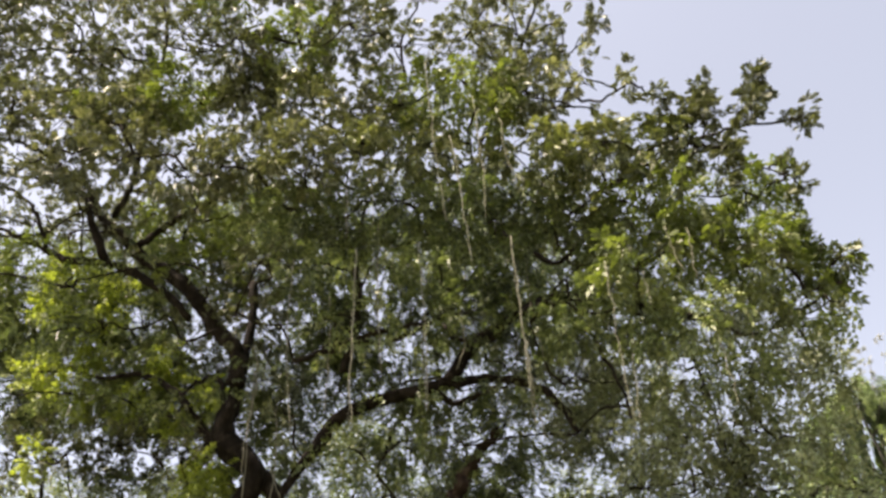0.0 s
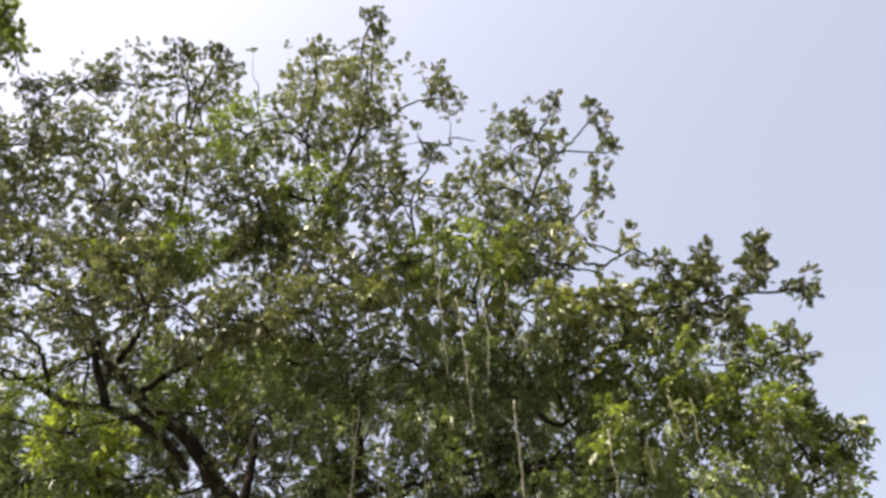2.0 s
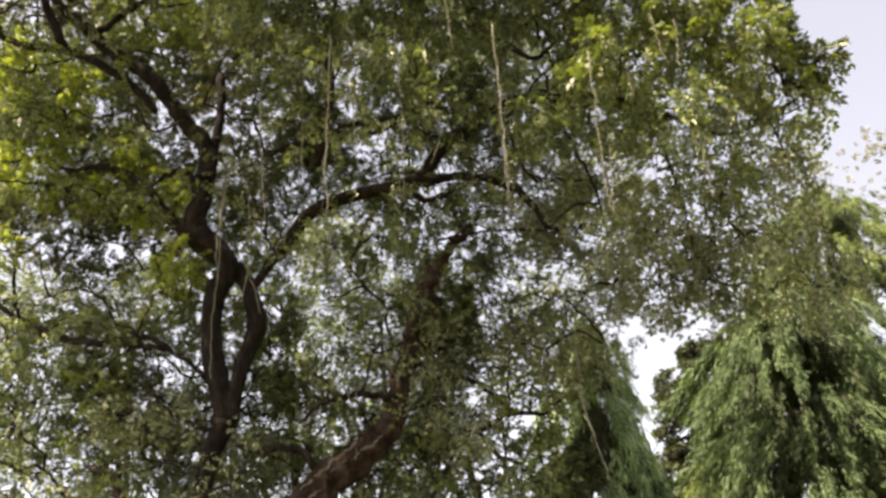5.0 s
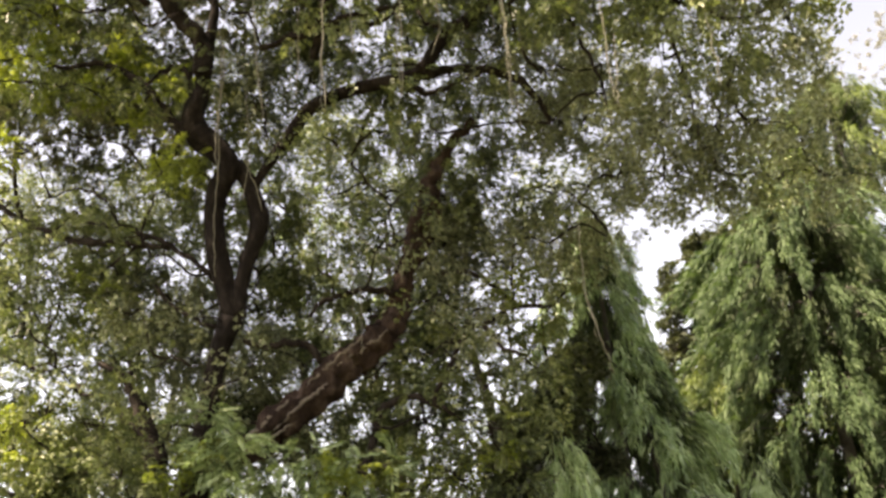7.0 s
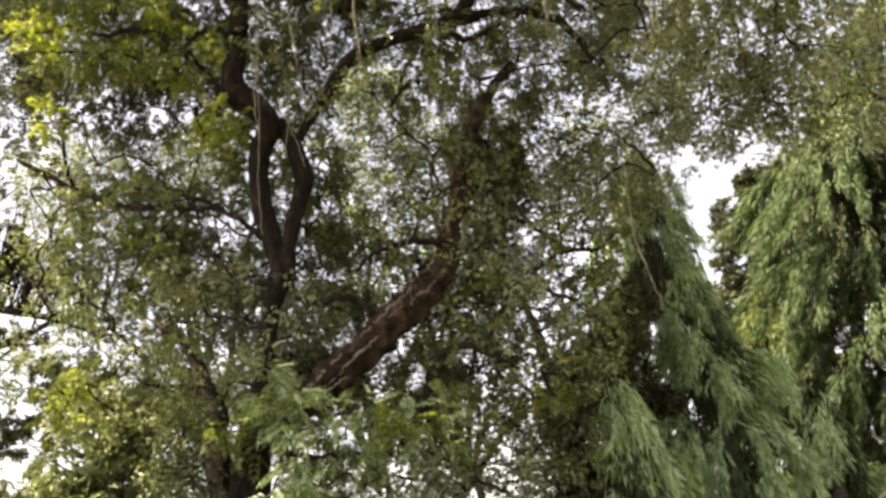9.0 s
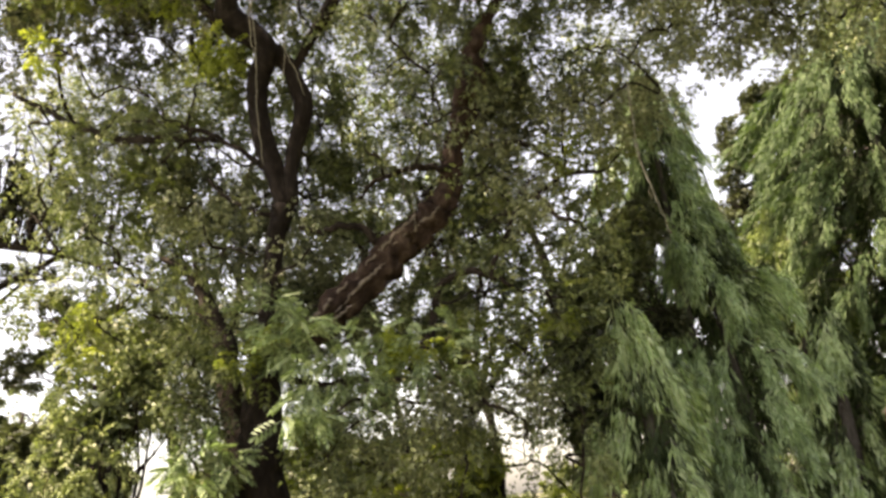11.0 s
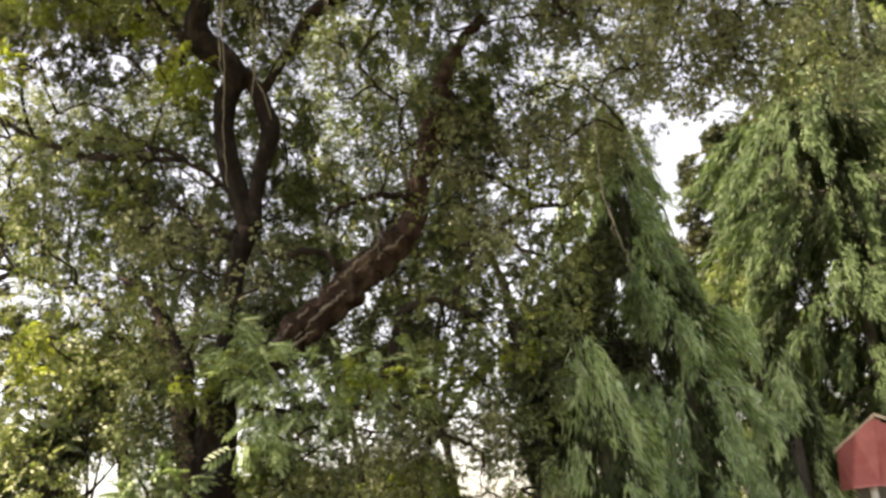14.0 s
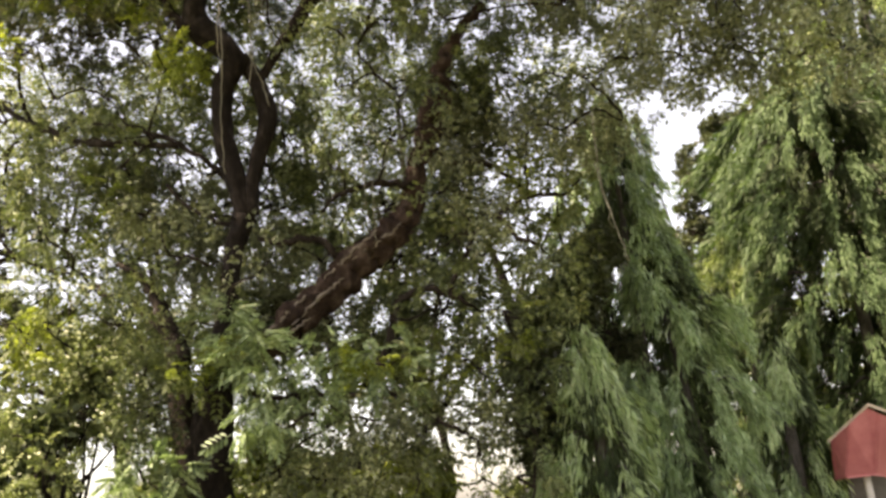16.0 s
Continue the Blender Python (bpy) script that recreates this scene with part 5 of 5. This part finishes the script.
leafy_tree("background_tree", (-8.2, 14.0, 0), [
    [(-8.2, 14, -0.1, 0.24), (-9.02, 14.00, 4.35, 0.2), (-8.30, 14.00, 5.60, 0.08), (-7.87, 14.00, 5.87, 0.066), (-7.31, 14.00, 6.06, 0.058), (-6.70, 14.00, 6.29, 0.045), (-5.94, 14.00, 6.41, 0.015)],
    [(-8.61, 14.00, 6.66, 0.07), (-7.91, 14.00, 6.64, 0.062), (-7.33, 14.00, 6.49, 0.055), (-6.70, 14.00, 6.29, 0.045), (-5.95, 14.00, 5.93, 0.015)],
    [(-8.18, 14.00, 5.31, 0.04), (-7.63, 14.00, 5.74, 0.03), (-7.26, 14.00, 5.93, 0.02), (-6.51, 14.00, 5.87, 0.01)]],
    [(-7.9, 14.0, 7.5, 1.0, 90), (-7.0, 14.2, 7.3, 0.8, 60), (-8.6, 14.0, 7.3, 0.8, 50), (-7.7, 14.0, 8.8, 1.2, 110), (-6.55, 14.5, 8.4, 1.0, 80), (-6.6, 14.2, 6.9, 0.55, 30), (-7.36, 14.2, 5.5, 0.75, 16), (-7.6, 14.3, 6.15, 0.5, 12), (-7.1, 14.3, 5.9, 0.5, 10)], LEAF_DARK, "dark-leaved tree with bare boughs against the sky", "tree", 51, size=(0.5, 0.9))
# added dark foliage that paints the pocket of shade beside the weeping trees
leafy_tree("shade_shrub", (1.22, 11.30, 1.11)[:2] + (0,), [[(*(1.22, 11.30, 1.11)[:2], -0.1, 0.07), (1.52, 11.30, 2.90, 0.05), (1.82, 11.30, 4.29, 0.015)]],
    [(1.89, 11.30, 4.28, 0.36, 60), (1.61, 11.30, 3.80, 0.4, 70), (1.12, 11.20, 3.34, 0.35, 50), (0.95, 11.20, 2.55, 0.4, 60), (1.41, 11.30, 2.91, 0.4, 60), (2.15, 11.50, 3.43, 0.4, 60), (1.68, 10.80, 4.35, 0.54, 70), (1.94, 10.80, 4.53, 0.47, 70), (1.54, 10.80, 3.95, 0.53, 70), (1.15, 10.80, 3.79, 0.53, 70), (0.92, 10.80, 3.41, 0.49, 70), (1.04, 10.80, 2.87, 0.52, 70), (1.02, 10.80, 2.30, 0.51, 70), (1.06, 11.20, 1.88, 0.45, 60)], LEAF_DARK, "dark shrub added to stand for the shade under the weeping trees", "shrub", 57, size=(0.5, 0.9))
for k, (x, y, h) in enumerate([(-3.4, 16.0, 3.2), (-1.9, 15.4, 2.8), (-0.7, 16.4, 1.7), (0.9, 15.6, 1.5), (-5.6, 16.2, 2.6)]):
    leafy_tree("shrub", (x, y, 0), [[(x, y, -0.1, 0.05), (x + 0.1, y, h * 0.5, 0.035), (x, y, h * 0.95, 0.01)], [(x, y, 0.3, 0.03), (x - 0.4, y, h * 0.5, 0.02), (x - 0.6, y, h * 0.8, 0.008)]],
        [(x, y, h * 0.75, 0.75, 90), (x - 0.6, y, h * 0.6, 0.7, 70), (x + 0.6, y, h * 0.55, 0.7, 70), (x, y, h * 0.3, 0.7, 50)], (LEAF_LOW, LEAF_LIME)[k % 2], "loose shrub beyond the great trunk, sunlit look put into its colour", "shrub", 170 + k, size=(0.5, 0.9), group="sunlit shrubs")
leafy_tree("shrub", (-2.3, 12.2, 0), [[(-2.3, 12.2, -0.1, 0.05), (-2.3, 12.2, 1.2, 0.03), (-2.2, 12.2, 2.3, 0.01)]],
    [(-2.48, 12.20, 2.78, 0.45, 70), (-2.13, 12.20, 2.39, 0.5, 80), (-2.64, 12.20, 2.30, 0.5, 60), (-1.81, 12.40, 2.22, 0.5, 60)], LEAF_LIME, "yellow-green shrub behind the great trunk", "shrub", 58, size=(0.5, 0.9))
# added tree whose dark leaves paint the shaded left side of the weeping foliage
TX, TY, TZ = (6.16, 17.00, 8.57)
leafy_tree("shaded_side_tree", (TX, TY, 0), [[(TX, TY, -0.1, 0.16), (TX + 0.1, TY, TZ * 0.5, 0.11), (TX, TY, TZ * 0.95, 0.03)]],
    [(6.11, 17.00, 8.32, 0.75, 70), (5.43, 17.00, 7.64, 0.75, 70), (6.49, 17.00, 7.79, 0.8, 80), (5.50, 17.00, 6.80, 0.9, 80), (6.38, 17.00, 6.72, 0.9, 80), (4.89, 17.00, 5.93, 0.9, 60), (5.89, 17.00, 5.39, 1, 60), (7.60, 17.00, 6.15, 0.9, 60), (7.87, 17.00, 7.31, 0.6, 30), (6.99, 17.00, 8.24, 0.6, 56), (7.00, 17.00, 8.88, 0.45, 34)], LEAF_DARK, "dark-leaved tree standing in for the shaded left side of the weeping foliage", "tree", 59)
leafy_tree("shrub", (-5.6, 10.4, 0), [[(-5.6, 10.4, -0.05, 0.06), (-5.5, 10.4, 0.8, 0.04), (-5.4, 10.4, 1.6, 0.015)]],
    [(-5.45, 10.40, 2.70, 0.6, 110), (-4.87, 10.40, 2.32, 0.55, 90), (-6.03, 10.60, 3.31, 0.4, 50), (-5.32, 10.40, 2.07, 0.6, 90)], LEAF_DARK, "dense dark green shrub", "shrub", 52)
leafy_tree("shrub", (-4.2, 9.6, 0), [[(-4.2, 9.6, -0.05, 0.05), (-4.1, 9.6, 0.8, 0.03), (-4.0, 9.6, 1.6, 0.012)]],
    [(-4.10, 9.60, 2.95, 0.4, 44), (-4.42, 9.60, 2.55, 0.3, 24), (-2.98, 9.50, 2.17, 0.3, 30), (-3.81, 9.80, 3.42, 0.4, 34)], LEAF, "green leafy sapling before the trunk", "shrub", 53)
leafy_tree("young_tree", (-4.9, 14, 0), [[(-4.86, 14, -0.1, 0.12), (-4.92, 14.00, 2.28, 0.12), (-4.98, 14.00, 2.87, 0.1), (-5.10, 14.00, 3.66, 0.05)]],
    [(-5.45, 14.00, 4.52, 0.75, 50), (-6.51, 14.30, 5.16, 0.9, 60), (-4.90, 14.50, 4.97, 0.8, 46), (-7.47, 14.50, 4.58, 0.6, 26)], LEAF_DARK, "slim dark-stemmed tree behind the great trunk", "tree", 54)
leafy_tree("yellow_shrub", (-0.4, 14.0, 0), [[(-0.4, 14, -0.05, 0.05), (-0.4, 14, 0.8, 0.03), (-0.3, 14, 1.4, 0.01)]],
    [(-2.42, 14.00, 1.78, 0.55, 70), (-1.58, 14.00, 1.76, 0.6, 80), (-0.67, 14.20, 1.72, 0.6, 70), (-0.58, 14.50, 2.47, 0.4, 30), (-1.18, 14.00, 0.99, 0.7, 50), (-0.31, 14.20, 2.11, 0.45, 40)], LEAF_LIME, "yellow-green shrub on dry ground, sunlight put into its colour", "shrub", 55)
leafy_tree("pale_tree", (10.5, 22, 0), [[(10.5, 22, -0.1, 0.2), (10.4, 22, 6, 0.14), (10.2, 22, 11, 0.05)], [(10.4, 22, 6, 0.1), (11.5, 22, 9, 0.05), (12, 22, 12, 0.02)]],
    [(12.44, 21.00, 15.59, 0.8, 16), (13.56, 21.00, 16.16, 0.9, 22), (14.56, 21.00, 16.55, 0.9, 26), (13.71, 21.00, 14.58, 1.1, 30), (15.22, 21.00, 15.51, 1.1, 26), (13.91, 21.00, 13.28, 1.2, 30), (12.50, 21.00, 14.43, 0.9, 20)], LEAF_PALE, "pale pinkish blossoming tree in the distance", "tree", 56, BARK_GREY, (0.4, 0.8), 7, 0.0, 0.12)
for i in range(17):
    x, y, h = -13 + 1.6 * i, 20 + (i * 7 % 5) * 0.5, 2.0 + (i * 3 % 4) * 0.3
    leafy_tree("hedge_shrub", (x, y, 0), [[(x, y, -0.05, 0.06), (x + 0.1, y, h * 0.5, 0.04), (x, y, h * 0.9, 0.01)]],
        [(x, y, h * 0.6, 1.0, 36, 0.7), (x + 0.9, y + 0.2, h * 0.45, 0.8, 25, 0.7), (x - 0.8, y, h * 0.4, 0.8, 25, 0.7)], (LEAF_YELLOW, LEAF_LOW, LEAF)[i % 3], "sunlit green shrub of a loose hedge", "shrub", 130 + i, BARK, (0.9, 1.5), 6, 0.0, 0.1, "loose hedge")
for i, (x, y, h) in enumerate([(-16, 30, 8), (-10, 36, 7), (-3.5, 36, 5), (13, 33, 10), (22, 38, 11), (-25, 36, 10)]):
    leafy_tree("distant_tree", (x, y, 0), [[(x, y, -0.1, 0.25), (x + 0.2, y, h * 0.4, 0.2), (x - 0.1, y, h * 0.8, 0.08)]],
        [(x, y, h * 0.7, h * 0.3, 60), (x - h * 0.22, y, h * 0.5, h * 0.24, 44), (x + h * 0.25, y, h * 0.45, h * 0.24, 44), (x, y - 1, h * 0.25, h * 0.24, 34)], LEAF_YELLOW if i % 2 else LEAF, "distant leafy tree beyond the garden", "tree", 60 + i, BARK_GREY, (2.2, 3.4), 6, 0.0, 0.1, "distant trees")


# a loose grove of fine-leaved trees stands behind the great tree
def grove_tree(x, y, h, seed, mat, count=420):
    rng = np.random.RandomState(seed)
    lobes = [(x + rng.uniform(-2.2, 2.2), y + rng.uniform(-1, 1), h * rng.uniform(0.4, 0.95), rng.uniform(0.8, 1.4), count // 12) for _ in range(12)]
    rows = [[(x, y, -0.1, 0.10), (x + 0.25, y, h * 0.25, 0.07), (x - 0.2, y, h * 0.5, 0.05), (x + 0.2, y, h * 0.7, 0.03), (x, y, h * 0.9, 0.012)]]
    rows += [[(x, y, h * 0.3, 0.06), ((x + a) / 2, b, c * 0.9, 0.04), (a, b, c, 0.012)] for a, b, c, _, _ in lobes[:6]]
    leafy_tree("grove_tree", (x, y, 0), rows, lobes, mat, "fine-leaved tree standing behind the great tree", "tree", seed, BARK, (0.42, 0.8), 5, 0.0, 0.3, "grove behind the great tree")


for i, (x, y, h) in enumerate([(-4.6, 15.5, 10), (-2.0, 16.5, 11), (-0.4, 15.0, 10), (1.6, 17, 9.5), (5.0, 19, 9)]):
    grove_tree(x, y, h, 80 + i, (LEAF_DARK, LEAF_YELLOW, LEAF_LOW)[i % 3], 300 if x < -4 else 220 if x < -1 else 120)


# ---- kiosk with the red gable ----
def box(bm, lo, hi):
    lo, hi = Vector(lo), Vector(hi)
    bmesh.ops.create_cube(bm, size=1.0, matrix=Matrix.Translation((lo + hi) / 2) @ Matrix.Diagonal((*(hi - lo), 1)))


def bm_part(name, bm, mat, parent, label=""):
    me = bpy.data.meshes.new(name)
    bm.to_mesh(me)
    bm.free()
    me.materials.append(mat)
    ob = new(name, me)
    ob.parent = parent
    return tagged(ob, label)


def slab(corners, way, thick):
    """A flat sheet through the given corners, with thickness along the given way."""
    bm = bmesh.new()
    front = [bm.verts.new(p) for p in corners]
    back = [bm.verts.new(Vector(p) + Vector(way) * thick) for p in corners]
    bm.faces.new(front)
    bm.faces.new(back[::-1])
    for k in range(len(front)):
        bm.faces.new((front[k], front[k - 1], back[k - 1], back[k]))
    bmesh.ops.recalc_face_normals(bm, faces=bm.faces)
    return bm


def kiosk(x, y):
    """A kiosk whose red sheet front is folded into a bay under a low gable."""
    ob = empty("kiosk", (x, y, 0), "small kiosk with a folded red metal sheet gable and pale trim", "kiosk")
    top = [(-0.37, 0.35, 2.07), (-0.27, 0.0, 2.19), (0.0, 0.0, 2.39), (0.12, 0.0, 2.30), (0.62, 0.35, 2.16)]
    low = [(-0.32, 0.60, 1.59), (-0.29, 0.32, 1.60), (0.06, 0.32, 1.60), (0.53, 0.60, 1.50)]
    faces = [(low[0], low[1], top[1], top[0]), (low[1], low[2], top[3], top[2], top[1]), (low[2], low[3], top[4], top[3])]
    for corners in faces:
        s = bm_part("sheet", slab(corners, (0, 1, 0), 0.006), RED_SHEET, ob)
        a, b, c, d = Vector(corners[0]), Vector(corners[1]), Vector(corners[-2]), Vector(corners[-1])
        for f in (0.04, 0.96):
            p, q = a.lerp(b, f), d.lerp(top[3] if len(corners) == 5 else c, f)
            bm_part("seam", slab([p + Vector((-0.008, -0.003, 0)), p + Vector((0.008, -0.003, 0)), q + Vector((0.008, -0.003, -0.02)), q + Vector((-0.008, -0.003, -0.02))], (0, -1, 0), 0.008), RED_SHEET, s)
        bm_part("hem", slab([a + Vector((0, -0.012, -0.012)), b + Vector((0, -0.012, -0.012)), b + Vector((0, -0.012, 0.012)), a + Vector((0, -0.012, 0.012))], (0, 1, 0), 0.010), RED_SHEET, s)
    ridge, back = Vector((0.0, -0.06, 2.412)), Vector((0.62, 1.15, 0))
    for foot, name in ((Vector((-0.42, 0.32, 2.045)), "roof"), (Vector((0.70, 0.30, 2.165)), "roof")):
        r = bm_part(name, slab([ridge, foot, foot + back, ridge + back], (0, 0, 1), 0.016), TRIM_PALE, ob, "low pale roof sheet")
        bm_part("trim", slab([ridge + Vector((0, -0.012, 0.016)), foot + Vector((0, -0.012, 0.016)), foot + Vector((0, -0.012, -0.022)), ridge + Vector((0, -0.012, -0.022))], (0, 1, 0), 0.010), TRIM_PALE, r, "pale tan edge strip")
    for px, py in ((0.03, 0.5), (0.32, 1.35), (1.0, 1.3)):
        bm = bmesh.new()
        bmesh.ops.create_cone(bm, segments=16, radius1=0.052, radius2=0.045, depth=1.64, cap_ends=True)
        p = bm_part("post", bm, POST_PALE, ob, "pale round post")
        p.location = (px, py, 0.82)
    bm = bmesh.new()
    box(bm, (0.02, 1.05, 0), (1.0, 1.1, 1.9))
    bm_part("panel", bm, PANEL_DARK, ob, "dark back panel")
    return ob


kiosk(4.96, 11.4)

# ---- hanging stalks ----
def hanging(points, seed, radius=0.009):
    stem("hanging_stalk", [(*p, radius * (1.0 - 0.4 * i / len(points))) for i, p in enumerate(points)], STALK, tree, "long pale hanging stalk", 5, 6, 0.12, 0.008, seed)


hanging([(0.15, 5.20, 8.70), (0.17, 5.20, 8.03), (0.18, 5.20, 7.35), (0.22, 5.20, 6.60)], 65, 0.0048)
hanging([(0.31, 5.20, 7.63), (0.35, 5.20, 7.12), (0.36, 5.20, 6.63), (0.38, 5.20, 6.13)], 66, 0.0048)
hanging([(0.55, 5.20, 8.15), (0.56, 5.20, 7.53), (0.56, 5.20, 7.17), (0.53, 5.20, 6.62)], 67, 0.0048)
hanging([(0.75, 5.10, 7.70), (0.75, 5.10, 7.36), (0.78, 5.10, 6.98)], 68, 0.0045)
hanging([(0.76, 5.60, 6.77), (0.74, 5.60, 6.03), (0.73, 5.60, 5.60), (0.73, 5.60, 5.20)], 69, 0.0055)
hanging([(1.43, 5.40, 6.26), (1.41, 5.40, 5.82), (1.39, 5.40, 5.41), (1.37, 5.40, 5.03), (1.37, 5.40, 4.79)], 70, 0.0050)
hanging([(-0.58, 6.10, 7.19), (-0.60, 6.10, 6.54), (-0.63, 6.10, 5.85), (-0.62, 6.10, 5.30)], 71, 0.0062)
hanging([(-0.66, 5.90, 7.81), (-0.65, 5.90, 7.51), (-0.65, 5.90, 7.15)], 72, 0.0041)
hanging([(-0.43, 5.90, 7.94), (-0.41, 5.90, 7.63), (-0.43, 5.90, 7.27)], 73, 0.0041)
hanging([(-0.01, 6.10, 7.22), (-0.01, 6.10, 6.62), (0.00, 6.10, 6.02), (-0.03, 6.10, 5.43)], 74, 0.0046)
hanging([(1.98, 5.40, 6.59), (1.99, 5.40, 6.34), (2.03, 5.40, 6.09)], 75, 0.0050)
hanging([(2.15, 5.40, 6.55), (2.13, 5.40, 6.30), (2.10, 5.40, 6.03)], 76, 0.0050)
hanging([(1.71, 5.40, 6.13), (1.71, 5.40, 5.96), (1.70, 5.40, 5.80)], 77, 0.0045)
hanging([(2.16, 5.50, 5.57), (2.16, 5.50, 5.27), (2.14, 5.50, 4.94)], 78, 0.0050)
hanging([(-1.91, 8.20, 7.76), (-1.86, 8.20, 7.37), (-1.89, 8.20, 6.81), (-1.93, 8.20, 6.41), (-1.90, 8.20, 5.91)], 79, 0.0066)
hanging([(-1.98, 8.60, 7.78), (-1.99, 8.60, 6.98), (-1.99, 8.60, 6.29), (-2.01, 8.60, 5.64), (-1.99, 8.60, 5.08)], 80, 0.0062)
hanging([(-0.78, 7.60, 7.73), (-0.75, 7.60, 7.17), (-0.80, 7.60, 6.64), (-0.78, 7.60, 6.26)], 81, 0.0048)
hanging([(-0.72, 9.00, 5.76), (-0.44, 9.00, 5.44), (-0.21, 9.00, 5.23), (-0.15, 9.00, 5.03)], 82, 0.0057)
hanging([(-0.67, 9.00, 5.33), (-0.67, 9.00, 4.88), (-0.67, 9.00, 4.48)], 83, 0.0050)
hanging([(1.47, 7.60, 4.91), (1.44, 7.60, 4.31), (1.51, 7.60, 3.89), (1.58, 7.60, 3.53)], 84, 0.0060)
hanging([(0.86, 6.30, 6.18), (0.83, 6.30, 5.74), (0.82, 6.30, 5.37)], 85, 0.0052)
hanging([(1.69, 6.20, 5.93), (1.65, 6.20, 5.56), (1.63, 6.20, 5.25)], 86, 0.0046)
hanging([(-0.03, 7.00, 6.92), (-0.04, 7.00, 6.48), (-0.03, 7.00, 6.00)], 87, 0.0045)
hanging([(-0.59, 9.00, 5.02), (-0.59, 9.00, 4.66), (-0.60, 9.00, 4.32)], 88, 0.0050)
hanging([(1.42, 7.60, 4.42), (1.45, 7.60, 4.16), (1.48, 7.60, 3.85)], 89, 0.0054)
hanging([(-1.81, 9.00, 6.66), (-1.68, 9.00, 6.31), (-1.60, 9.00, 5.97)], 90, 0.0063)

# thin aerial strings among the inner boughs
string_rng = np.random.RandomState(23)
for i in range(13):
    x, y, z = string_rng.uniform(-1.6, 3.4), string_rng.uniform(6.2, 8.2), string_rng.uniform(6.6, 8.6)
    drop = string_rng.uniform(0.7, 2.0)
    hanging([(x, y, z), (x + string_rng.normal(0, 0.03), y, z - drop * 0.5), (x + string_rng.normal(0, 0.05), y, z - drop)], 100 + i, string_rng.uniform(0.004, 0.007))
